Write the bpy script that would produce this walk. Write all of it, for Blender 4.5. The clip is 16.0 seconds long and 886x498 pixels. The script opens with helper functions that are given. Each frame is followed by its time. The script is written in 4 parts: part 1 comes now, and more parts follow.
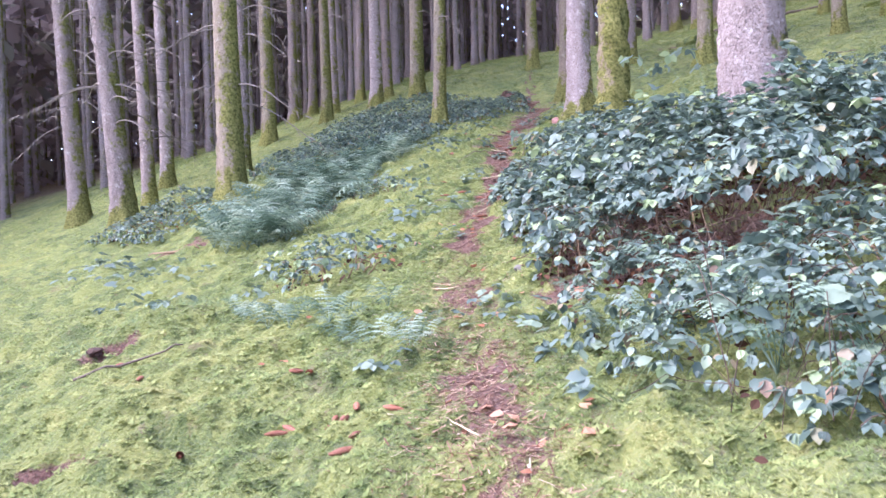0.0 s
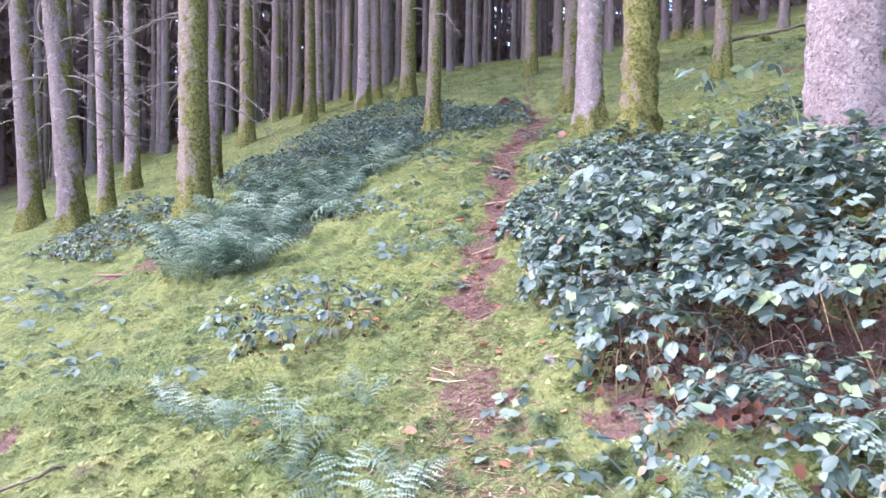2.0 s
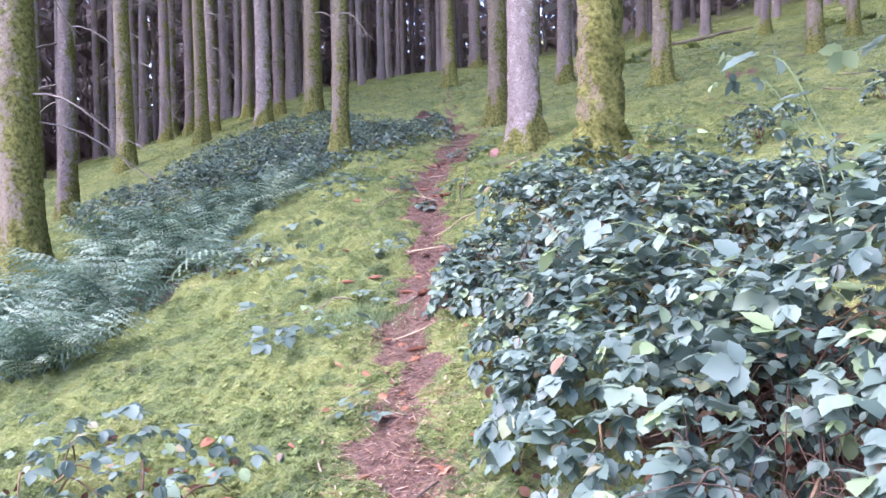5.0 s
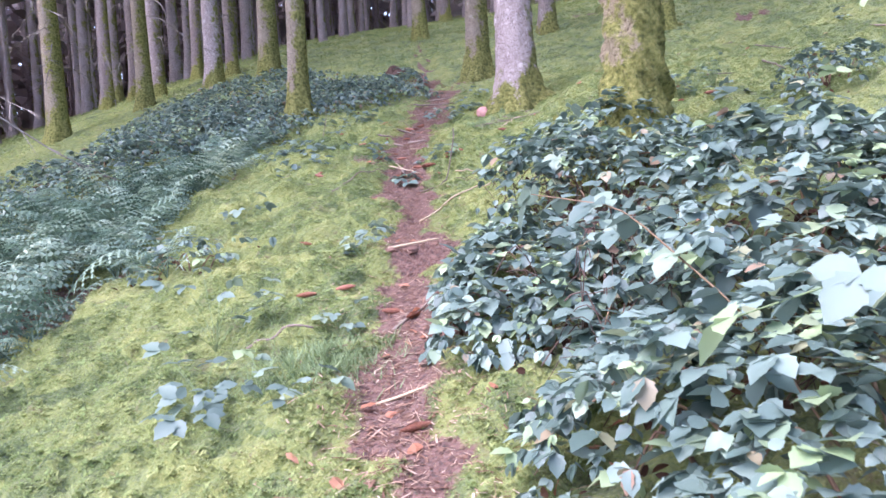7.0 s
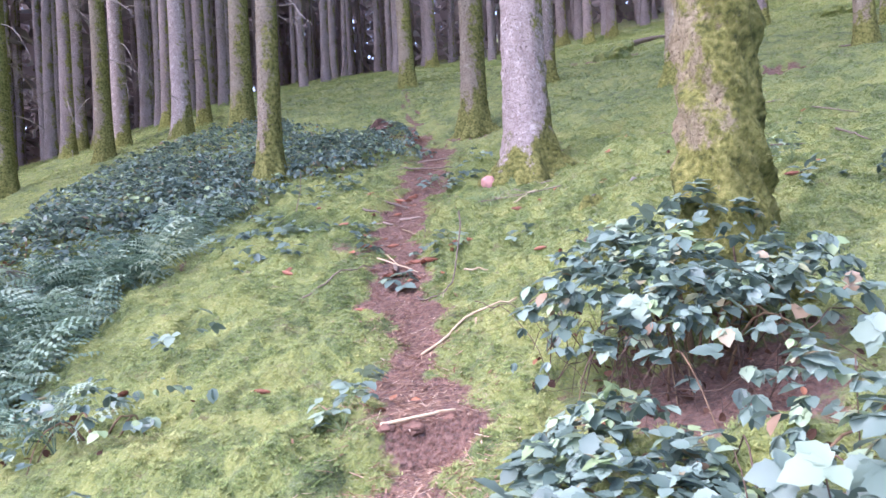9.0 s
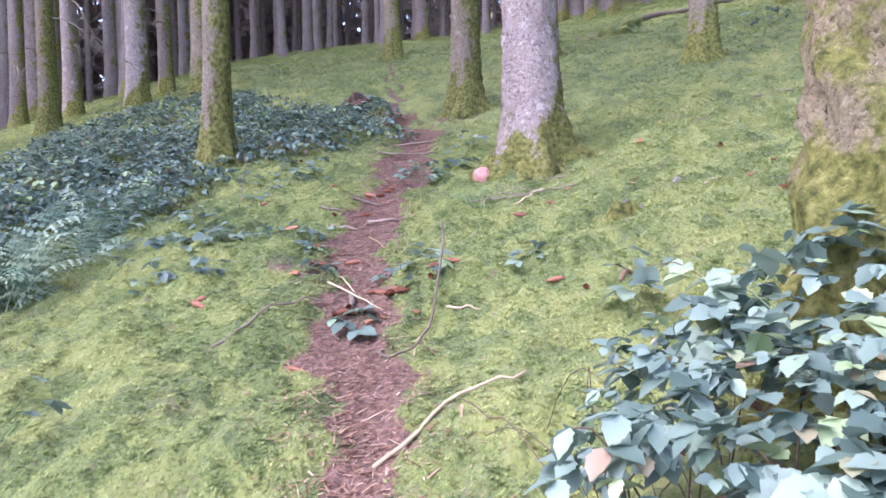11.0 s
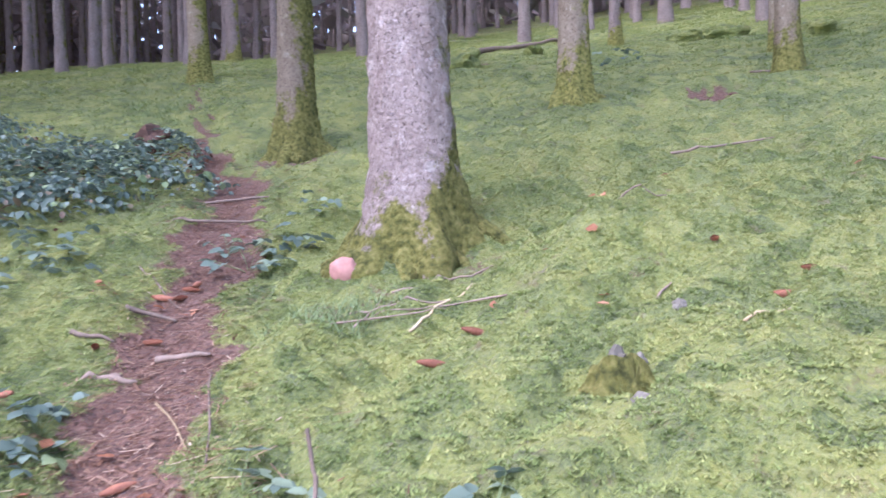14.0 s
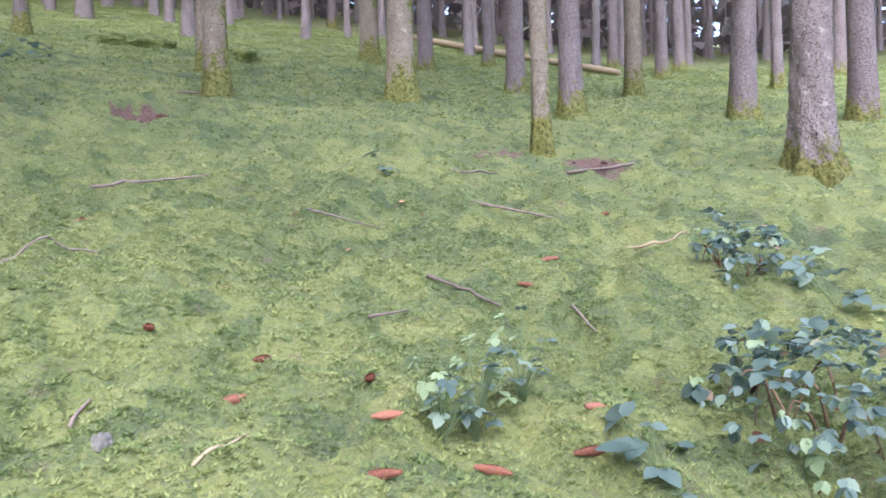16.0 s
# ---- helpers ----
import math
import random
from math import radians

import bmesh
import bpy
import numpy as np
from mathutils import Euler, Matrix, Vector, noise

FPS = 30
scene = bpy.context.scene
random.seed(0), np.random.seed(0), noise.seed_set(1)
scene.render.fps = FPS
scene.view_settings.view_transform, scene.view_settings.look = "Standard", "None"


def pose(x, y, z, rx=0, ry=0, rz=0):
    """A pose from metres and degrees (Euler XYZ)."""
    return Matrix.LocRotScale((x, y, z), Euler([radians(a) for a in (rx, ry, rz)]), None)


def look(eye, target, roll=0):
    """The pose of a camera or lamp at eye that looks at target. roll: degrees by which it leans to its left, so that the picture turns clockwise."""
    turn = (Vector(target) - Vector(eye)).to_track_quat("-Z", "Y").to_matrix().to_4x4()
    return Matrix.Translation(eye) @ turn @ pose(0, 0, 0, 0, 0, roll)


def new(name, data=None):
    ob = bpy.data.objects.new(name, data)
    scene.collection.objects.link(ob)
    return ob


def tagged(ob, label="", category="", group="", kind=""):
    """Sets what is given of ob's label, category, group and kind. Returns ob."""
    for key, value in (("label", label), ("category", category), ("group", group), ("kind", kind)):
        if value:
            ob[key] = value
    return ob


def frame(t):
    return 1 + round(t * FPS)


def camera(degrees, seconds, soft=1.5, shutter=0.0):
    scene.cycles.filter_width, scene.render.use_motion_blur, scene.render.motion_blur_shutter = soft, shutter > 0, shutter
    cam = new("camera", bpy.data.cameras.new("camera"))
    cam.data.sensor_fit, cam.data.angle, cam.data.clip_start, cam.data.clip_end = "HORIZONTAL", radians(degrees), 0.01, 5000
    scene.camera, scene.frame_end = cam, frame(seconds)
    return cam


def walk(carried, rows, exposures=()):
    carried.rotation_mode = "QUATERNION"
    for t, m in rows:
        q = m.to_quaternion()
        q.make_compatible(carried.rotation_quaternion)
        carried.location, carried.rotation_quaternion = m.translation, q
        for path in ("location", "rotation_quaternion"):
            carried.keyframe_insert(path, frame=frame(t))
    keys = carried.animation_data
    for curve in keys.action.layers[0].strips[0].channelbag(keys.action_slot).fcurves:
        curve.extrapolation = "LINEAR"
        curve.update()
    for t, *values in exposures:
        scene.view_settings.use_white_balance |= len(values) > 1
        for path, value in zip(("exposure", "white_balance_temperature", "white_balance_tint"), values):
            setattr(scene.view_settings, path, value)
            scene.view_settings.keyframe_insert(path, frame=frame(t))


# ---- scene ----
cam = camera(62.4, 16.0, soft=1.5, shutter=0.15)
PATH = [
    (0, (0.065, 0.011, 1.518), (0.058, 2.01, 1.469), -1.4),
    (0.5, (-0.01, 0.443, 1.677), (0.048, 2.441, 1.599), 1.6),
    (1, (0.057, 0.697, 1.726), (0.101, 2.697, 1.749), -0.1),
    (1.5, (0.126, 1.116, 1.778), (0.139, 3.115, 1.824), -1.9),
    (2, (-0.05, 1.517, 1.895), (-0.011, 3.516, 1.848), 0.5),
    (2.5, (-0.159, 1.797, 1.983), (-0.123, 3.797, 2.022), 1.2),
    (3, (-0.067, 2.178, 2.022), (-0.073, 4.178, 2.001), -2.5),
    (3.5, (0.004, 2.577, 2.093), (0.047, 4.576, 2.095), -3.4),
    (4, (-0.01, 3.02, 2.151), (0.147, 5.013, 2.087), -1.7),
    (4.5, (0.021, 3.358, 2.218), (0.243, 5.346, 2.207), -0.0),
    (4.7, (0.053, 3.503, 2.244), (0.281, 5.49, 2.236), -0.7),
    (6.8, (0.154, 5.203, 2.437), (0.491, 7.173, 2.387), -3.2),
    (7, (0.159, 5.362, 2.481), (0.493, 7.33, 2.362), -3.1),
    (7.5, (0.169, 5.746, 2.647), (0.637, 7.688, 2.562), 0.5),
    (8, (0.252, 6.131, 2.77), (0.671, 8.086, 2.743), -2.8),
    (8.5, (0.272, 6.491, 2.863), (0.622, 8.46, 2.821), -3.1),
    (8.7, (0.279, 6.68, 2.921), (0.659, 8.643, 2.907), -3.2),
    (10.8, (0.593, 8.276, 3.174), (0.989, 10.236, 3.116), -1.6),
    (11, (0.673, 8.478, 3.229), (1.093, 10.432, 3.156), -1.5),
    (11.5, (0.741, 8.789, 3.314), (1.155, 10.745, 3.261), -3.4),
    (12, (0.761, 9.215, 3.412), (1.176, 11.17, 3.346), -3.4),
    (12.5, (0.814, 9.553, 3.479), (1.261, 11.503, 3.457), -1.9),
    (13, (0.874, 9.888, 3.562), (1.286, 11.844, 3.524), -3.5),
    (13.5, (0.855, 10.272, 3.677), (1.436, 12.185, 3.607), -2.8),
    (13.7, (0.877, 10.36, 3.698), (1.605, 12.222, 3.645), -2.0),
    (14, (0.987, 10.542, 3.724), (1.883, 12.33, 3.71), -1.8),
    (14.3, (1.147, 10.754, 3.806), (2.251, 12.421, 3.759), -1.8),
    (14.5, (1.22, 10.819, 3.838), (2.429, 12.412, 3.797), -1.6),
    (15, (1.271, 11.033, 3.92), (2.802, 12.318, 3.848), -1.9),
    (15.4, (1.404, 11.098, 3.997), (3.145, 12.071, 3.848), -1.8),
    (15.5, (1.424, 11.077, 3.999), (3.197, 11.995, 3.894), -2.1),
    (16, (1.536, 11.07, 4.018), (3.407, 11.774, 3.969), -1.9),
]
walk(cam, [(t, look(eye, target, roll)) for t, eye, target, roll in PATH], ((0, 2.47, 5900, 32), (5, 2.5, 5850, 32), (10, 2.6, 5850, 30), (14.5, 2.53, 5850, 27), (16, 2.46, 5900, 20)))

# ---- light: an overcast sky above a thinned spruce wood ----
SUN_EL, SUN_AZ = radians(54), radians(-105)
world = bpy.data.worlds.new("overcast_sky")
scene.world = world
world.use_nodes = True
_sky = world.node_tree.nodes.new("ShaderNodeTexSky")
_sky.sky_type, _sky.sun_disc, _sky.sun_elevation, _sky.sun_rotation = "NISHITA", False, SUN_EL, SUN_AZ
_sky.air_density, _sky.dust_density, _sky.ozone_density = 1.0, 1.2, 1.0
_bg = world.node_tree.nodes["Background"]
_bg.inputs["Strength"].default_value = 0.15
world.node_tree.links.new(_sky.outputs["Color"], _bg.inputs["Color"])
_sun = bpy.data.lights.new("sun", "SUN")
_sun.energy, _sun.angle, _sun.color = 1.7, radians(60), (1.0, 0.97, 0.93)
sun = new("sun", _sun)
sun.matrix_world = look((0, 0, 40), (0 - math.sin(SUN_AZ) * math.cos(SUN_EL), 0 - math.cos(SUN_AZ) * math.cos(SUN_EL), 40 - math.sin(SUN_EL)))

rng = np.random.default_rng(7)


# ---- materials ----
class Nodes:
    """Short hand for building a node material."""

    def __init__(self, name):
        self.mat = bpy.data.materials.new(name)
        self.mat.use_nodes = True
        self.t = self.mat.node_tree
        self.bsdf = self.t.nodes["Principled BSDF"]
        self.coord = self.t.nodes.new("ShaderNodeTexCoord")

    def put(self, socket, value):
        if isinstance(value, bpy.types.NodeSocket):
            self.t.links.new(value, socket)
        else:
            socket.default_value = value

    def noise(self, scale, detail=4.0, rough=0.55, vector=None, distort=0.0):
        n = self.t.nodes.new("ShaderNodeTexNoise")
        n.inputs["Scale"].default_value, n.inputs["Detail"].default_value = scale, detail
        n.inputs["Roughness"].default_value, n.inputs["Distortion"].default_value = rough, distort
        self.t.links.new(vector or self.coord.outputs["Object"], n.inputs["Vector"])
        return n.outputs["Fac"]

    def voronoi(self, scale, vector=None, out="Distance", feature="F1"):
        n = self.t.nodes.new("ShaderNodeTexVoronoi")
        n.feature = feature
        n.inputs["Scale"].default_value = scale
        self.t.links.new(vector or self.coord.outputs["Object"], n.inputs["Vector"])
        return n.outputs[out]

    def stretch(self, x, y, z):
        n = self.t.nodes.new("ShaderNodeMapping")
        n.inputs["Scale"].default_value = (x, y, z)
        self.t.links.new(self.coord.outputs["Object"], n.inputs["Vector"])
        return n.outputs["Vector"]

    def ramp(self, fac, *stops):
        n = self.t.nodes.new("ShaderNodeValToRGB")
        while len(n.color_ramp.elements) < len(stops):
            n.color_ramp.elements.new(0.5)
        for e, (p, c) in zip(n.color_ramp.elements, stops):
            e.position, e.color = p, (*c, 1) if len(c) == 3 else c
        self.t.links.new(fac, n.inputs["Fac"])
        return n.outputs["Color"]

    def step(self, fac, lo, hi):
        n = self.t.nodes.new("ShaderNodeMapRange")
        n.inputs["From Min"].default_value, n.inputs["From Max"].default_value = lo, hi
        self.t.links.new(fac, n.inputs["Value"])
        return n.outputs["Result"]

    def math(self, op, a, b=0.0):
        n = self.t.nodes.new("ShaderNodeMath")
        n.operation = op
        self.put(n.inputs[0], a)
        self.put(n.inputs[1], b)
        return n.outputs[0]

    def mix(self, fac, a, b):
        n = self.t.nodes.new("ShaderNodeMix")
        n.data_type = "RGBA"
        self.put(n.inputs[0], fac)
        self.put(n.inputs[6], a if isinstance(a, bpy.types.NodeSocket) else (*a, 1))
        self.put(n.inputs[7], b if isinstance(b, bpy.types.NodeSocket) else (*b, 1))
        return n.outputs[2]

    def random(self, island=False):
        if island:
            return self.t.nodes.new("ShaderNodeNewGeometry").outputs["Random Per Island"]
        return self.t.nodes.new("ShaderNodeObjectInfo").outputs["Random"]

    def attribute(self, name):
        n = self.t.nodes.new("ShaderNodeAttribute")
        n.attribute_name = name
        return n.outputs["Fac"]

    def split(self, socket, axis):
        n = self.t.nodes.new("ShaderNodeSeparateXYZ")
        self.t.links.new(socket, n.inputs[0])
        return n.outputs[axis]

    def done(self, colour, rough=0.9, bump=None, strength=0.4, distance=0.01, sheen=0.0, specular=0.5):
        self.put(self.bsdf.inputs["Base Color"], colour if isinstance(colour, bpy.types.NodeSocket) else (*colour, 1))
        self.put(self.bsdf.inputs["Roughness"], rough)
        self.bsdf.inputs["Specular IOR Level"].default_value = specular
        self.bsdf.inputs["Sheen Weight"].default_value = sheen
        if bump is not None:
            n = self.t.nodes.new("ShaderNodeBump")
            n.inputs["Strength"].default_value, n.inputs["Distance"].default_value = strength, distance
            self.t.links.new(bump, n.inputs["Height"])
            self.t.links.new(n.outputs["Normal"], self.bsdf.inputs["Normal"])
        return self.mat

    def thin(self, share):
        """Lets part of the light through, as leaves do."""
        t = self.t.nodes.new("ShaderNodeBsdfTranslucent")
        m = self.t.nodes.new("ShaderNodeMixShader")
        m.inputs[0].default_value = share
        source = self.bsdf.inputs["Base Color"].links[0].from_socket
        self.t.links.new(source, t.inputs["Color"])
        out = self.t.nodes["Material Output"].inputs["Surface"]
        self.t.links.new(self.bsdf.outputs[0], m.inputs[1])
        self.t.links.new(t.outputs[0], m.inputs[2])
        self.t.links.new(m.outputs[0], out)
        return self.mat


# Deeper green than the sprigs, also standing for shade in the creases.
MOSS_STOPS = ((0.28, (0.045, 0.072, 0.02)), (0.42, (0.13, 0.17, 0.047)), (0.56, (0.235, 0.265, 0.072)), (0.72, (0.32, 0.31, 0.10)))


def moss_tone(n):
    """Moss in patches, cushions and sprigs: yellow tips, deep green hearts, brown litter."""
    clump = n.split(n.voronoi(6.5, out="Color"), 0)
    blend = n.math("ADD", n.math("MULTIPLY", n.noise(0.6, 3), 0.34), n.math("ADD", 0.05, n.math("MULTIPLY", n.noise(3.4, 5, 0.65), 0.36)))
    return n.math("ADD", blend, n.math("MULTIPLY", clump, 0.16))


def ground_material():
    n = Nodes("moss_and_soil")
    fine = n.noise(60, 4, 0.75)
    cushion = n.voronoi(30)
    moss = n.ramp(n.math("ADD", moss_tone(n), n.math("MULTIPLY", n.math("SUBTRACT", fine, 0.5), 0.55)), *MOSS_STOPS)
    moss = n.mix(n.step(n.noise(8, 6, 0.7), 0.60, 0.70), moss, (0.18, 0.15, 0.07))
    moss = n.mix(n.math("MULTIPLY", n.step(n.noise(2.0, 7, 0.72), 0.58, 0.70), 0.6), moss, (0.19, 0.165, 0.08))
    soil = n.ramp(n.noise(38, 5, 0.7), (0.3, (0.045, 0.024, 0.018)), (0.5, (0.17, 0.088, 0.064)), (0.75, (0.33, 0.19, 0.145)))
    edge = n.math("ADD", n.attribute("soil"), n.math("MULTIPLY", n.math("SUBTRACT", n.noise(11, 5, 0.7), 0.5), 1.3))
    colour = n.mix(n.step(edge, 0.42, 0.6), moss, soil)
    height = n.math("ADD", n.math("MULTIPLY", cushion, -0.6), fine)
    return n.done(colour, 0.95, height, 0.9, 0.04, 0.1, 0.2)


def tuft_material():
    n = Nodes("moss_sprigs")
    blend = n.math("ADD", moss_tone(n), n.math("MULTIPLY", n.math("SUBTRACT", n.noise(34, 3, 0.7), 0.5), 0.7))
    n.done(n.ramp(blend, (0.30, (0.15, 0.21, 0.075)), (0.42, (0.24, 0.31, 0.115)), (0.54, (0.36, 0.405, 0.16)), (0.70, (0.46, 0.455, 0.20))), 0.9, specular=0.2)
    return n.thin(0.45)


def bark_material(name, low, high, lichen, moss, lichen_at):
    """Scaly spruce bark, lichen crust and moss that grows thicker near the ground and on one flank."""
    n = Nodes(name)
    plates = n.voronoi(1.0, n.stretch(34, 34, 30), feature="F1")
    cracks = n.noise(1.0, 6, 0.75, n.stretch(42, 42, 38), 0.8)
    grain = n.noise(1.0, 6, 0.7, n.stretch(26, 26, 20))
    broad = n.noise(1.0, 3, 0.6, n.stretch(5, 5, 2.2))
    colour = n.ramp(n.math("ADD", n.math("MULTIPLY", grain, 0.65), n.math("MULTIPLY", broad, 0.35)), (0.34, low), (0.64, high))
    colour = n.mix(n.step(cracks, 0.45, 0.38), colour, tuple(v * 0.5 for v in low))
    colour = n.mix(n.step(n.noise(9, 7, 0.75), lichen_at, lichen_at + 0.06), colour, lichen)
    colour = n.mix(n.math("MULTIPLY", n.step(plates, 0.40, 0.22), 0.45), colour, high)
    place = n.coord.outputs["Object"]
    side = n.split(n.coord.outputs["Normal"], 0)
    height = n.split(place, 2)
    grow = n.math("ADD", n.math("MULTIPLY", n.step(height, 0.7, 0.05), 0.68), n.math("MULTIPLY", side, 0.3))
    grow = n.math("ADD", grow, n.math("MULTIPLY", n.math("SUBTRACT", n.noise(3.2, 8, 0.75), 0.5), 1.9))
    grow = n.math("ADD", grow, moss)
    green = n.ramp(n.noise(24, 4), (0.3, (0.07, 0.08, 0.022)), (0.5, (0.22, 0.22, 0.06)), (0.72, (0.38, 0.35, 0.12)))
    colour = n.mix(n.step(grow, 0.2, 0.34), colour, green)
    tone = n.math("ADD", 0.82, n.math("MULTIPLY", n.random(), 0.36))
    shade = n.t.nodes.new("ShaderNodeMix")
    shade.data_type, shade.blend_type = "RGBA", "MULTIPLY"
    shade.inputs[0].default_value = 1.0
    n.t.links.new(colour, shade.inputs[6])
    n.t.links.new(tone, shade.inputs[7])
    bump = n.math("ADD", n.math("MULTIPLY", plates, -0.5), n.math("ADD", grain, n.math("MULTIPLY", cracks, 1.2)))
    return n.done(shade.outputs[2], 0.92, bump, 1.0, 0.04, 0, 0.25)


def leaf_material(name, stops, rough, specular=0.5, island=True):
    n = Nodes(name)
    n.done(n.ramp(n.random(island), *stops), n.math("ADD", rough, n.math("MULTIPLY", n.noise(40, 2), 0.15)), n.noise(120, 3), 0.25, 0.003, 0, specular)
    return n.thin(0.34)


def grain_material(name, a, b, scale=30, rough=0.85, along=(1, 1, 1)):
    n = Nodes(name)
    v = n.noise(scale, 5, 0.7, n.stretch(*along))
    tone = n.math("ADD", n.math("MULTIPLY", v, 0.7), n.math("MULTIPLY", n.random(), 0.3))
    return n.done(n.ramp(tone, (0.3, a), (0.7, b)), rough, v, 0.5, 0.01)


GROUND = ground_material()
TUFT = tuft_material()
BARK = {
    "grey": bark_material("bark_grey", (0.23, 0.175, 0.16), (0.50, 0.41, 0.385), (0.64, 0.57, 0.53), 0.05, 0.58),
    "pale": bark_material("bark_pale", (0.32, 0.24, 0.22), (0.60, 0.50, 0.47), (0.70, 0.62, 0.60), 0.02, 0.56),
    "mossy": bark_material("bark_mossy", (0.24, 0.18, 0.13), (0.46, 0.38, 0.29), (0.56, 0.50, 0.40), 0.27, 0.60),
    "shaggy": bark_material("bark_shaggy", (0.20, 0.15, 0.09), (0.40, 0.33, 0.22), (0.50, 0.44, 0.32), 0.5, 0.64),
    "far": bark_material("bark_far", (0.23, 0.18, 0.175), (0.50, 0.42, 0.405), (0.56, 0.50, 0.48), 0.0, 0.64),
    "dark": bark_material("bark_dark", (0.17, 0.13, 0.125), (0.38, 0.31, 0.295), (0.48, 0.43, 0.41), 0.1, 0.64),
}
# Stops are bluer and paler than plain leaf green, taking in reflected sky.
BRAMBLE = leaf_material("bramble_leaf", ((0.0, (0.06, 0.10, 0.08)), (0.4, (0.135, 0.20, 0.165)), (0.8, (0.235, 0.315, 0.265)), (0.94, (0.27, 0.36, 0.20)), (1.0, (0.30, 0.19, 0.13))), 0.40, 0.65)
BRAMBLE_ONE = leaf_material("bramble_leaf_single", ((0.0, (0.09, 0.14, 0.115)), (0.6, (0.17, 0.24, 0.20)), (1.0, (0.27, 0.35, 0.24))), 0.40, 0.65, False)
YOUNG = leaf_material("young_leaf", ((0.0, (0.22, 0.31, 0.15)), (1.0, (0.38, 0.47, 0.26))), 0.45, 0.5)
FERN = leaf_material("fern_frond", ((0.0, (0.055, 0.10, 0.065)), (0.35, (0.14, 0.22, 0.15)), (0.75, (0.26, 0.36, 0.26)), (1.0, (0.37, 0.45, 0.33))), 0.5, 0.5, False)
# Kept darker than fallen leaves; the thicket floor's shade is in this colour.
DEAD_SHADED = leaf_material("dead_leaf", ((0.0, (0.04, 0.02, 0.014)), (0.7, (0.11, 0.055, 0.035)), (1.0, (0.30, 0.13, 0.075))), 0.8, 0.3)
NEEDLE = leaf_material("spruce_needles", ((0.0, (0.025, 0.05, 0.025)), (1.0, (0.06, 0.10, 0.045))), 0.6, 0.4)
FAR_TWIGS = leaf_material("dead_boughs", ((0.0, (0.20, 0.165, 0.165)), (0.7, (0.34, 0.285, 0.28)), (1.0, (0.26, 0.265, 0.22))), 0.8, 0.2)
# Both cane tones are lowered for the shade inside the thicket hollow.
CANE = grain_material("bramble_cane", (0.10, 0.055, 0.035), (0.27, 0.18, 0.10), 20)
DEAD_CANE = grain_material("dead_cane", (0.035, 0.022, 0.016), (0.12, 0.07, 0.05), 20)
TWIG = grain_material("dead_twig", (0.10, 0.075, 0.06), (0.28, 0.21, 0.17), 30, 0.9, (1, 1, 0.2))
BOUGH = grain_material("bare_bough", (0.14, 0.115, 0.10), (0.34, 0.29, 0.26), 30, 0.9)
CONE = grain_material("cone_scales", (0.17, 0.06, 0.036), (0.42, 0.17, 0.10), 60, 0.6)
STONE = grain_material("grey_stone", (0.075, 0.068, 0.055), (0.22, 0.205, 0.175), 14)
EARTH = grain_material("bare_earth", (0.04, 0.023, 0.018), (0.17, 0.09, 0.065), 22, 0.95)
WOOD = grain_material("raw_wood", (0.22, 0.10, 0.085), (0.46, 0.235, 0.205), 12, 0.7)
GRASS = leaf_material("grass_blades", ((0.0, (0.15, 0.22, 0.10)), (1.0, (0.28, 0.36, 0.18))), 0.6, 0.3)
PALE_TWIG = grain_material("stripped_twig", (0.26, 0.19, 0.11), (0.48, 0.38, 0.25), 25, 0.8)

# ---- the lie of the land ----
LAND = [1.79069, 0.232216, 0.225944, 0.004923, -0.004637, 0.006616, 0.000439, 0.000177, -0.00179, 0.000149]
MOUNDS = [(3.0, 18.5, 2.2, -0.28), (-3.4, 15.1, 2.2, 0.26), (2.0, 14.0, 0.8, -0.14), (1.0, 11.0, 0.8, -0.10), (0.0, 12.5, 0.8, 0.09), (7.5, 14.0, 1.4, 0.11),
          (-5.0, 11.5, 0.8, -0.17), (6.5, 17.0, 0.8, 0.09), (3.5, 12.0, 0.8, 0.07), (1.5, 12.0, 0.8, -0.06), (-1.5, 7.5, 0.8, 0.07), (-5.0, 19.0, 2.2, -0.08),
          (3.4, 13.5, 0.42, 0.19), (3.85, 13.2, 0.3, 0.08), (-2.25, 5.75, 0.42, 0.22), (-1.9, 4.5, 0.9, 0.18), (1.8, 13.55, 0.3, 0.06), (2.32, 14.35, 0.3, 0.09)]
TRACK = [(0.05, -6.0), (0.1, 0.0), (0.25, 2.9), (0.19, 4.3), (0.14, 5.65), (0.3, 6.9), (0.44, 8.1), (0.66, 9.4), (0.86, 10.7), (0.98, 11.6), (1.02, 12.5), (1.17, 13.3), (1.42, 14.3),
         (1.7, 15.1), (2.02, 16.1), (2.3, 17.2), (2.25, 18.5), (2.6, 21.0), (3.6, 30.0)]
HALF = [(0.0, 0.16), (5.0, 0.14), (7.5, 0.13), (9.5, 0.16), (12.0, 0.14), (13.5, 0.17), (15.0, 0.2), (17.0, 0.18), (19.0, 0.1), (22.0, 0.0)]


def track_x(y):
    return np.interp(y, [p[1] for p in TRACK], [p[0] for p in TRACK])


def track_half(y):
    return np.interp(y, [p[0] for p in HALF], [p[1] for p in HALF])


def land(x, y):
    """The smooth height of the ground."""
    x, y = np.asarray(x, float), np.asarray(y, float)
    u, v = 8 * np.tanh(x / 8), 13 * np.tanh((y - 9) / 13)
    terms = (1.0, x, y - 9, u * u, u * v, v * v, u**3, v**3, u * u * v, u * v * v)
    z = sum(c * t for c, t in zip(LAND, terms))
    for cx, cy, s, a in MOUNDS:
        z = z + a * np.exp(-((x - cx) ** 2 + (y - cy) ** 2) / (2 * s * s))
    return z


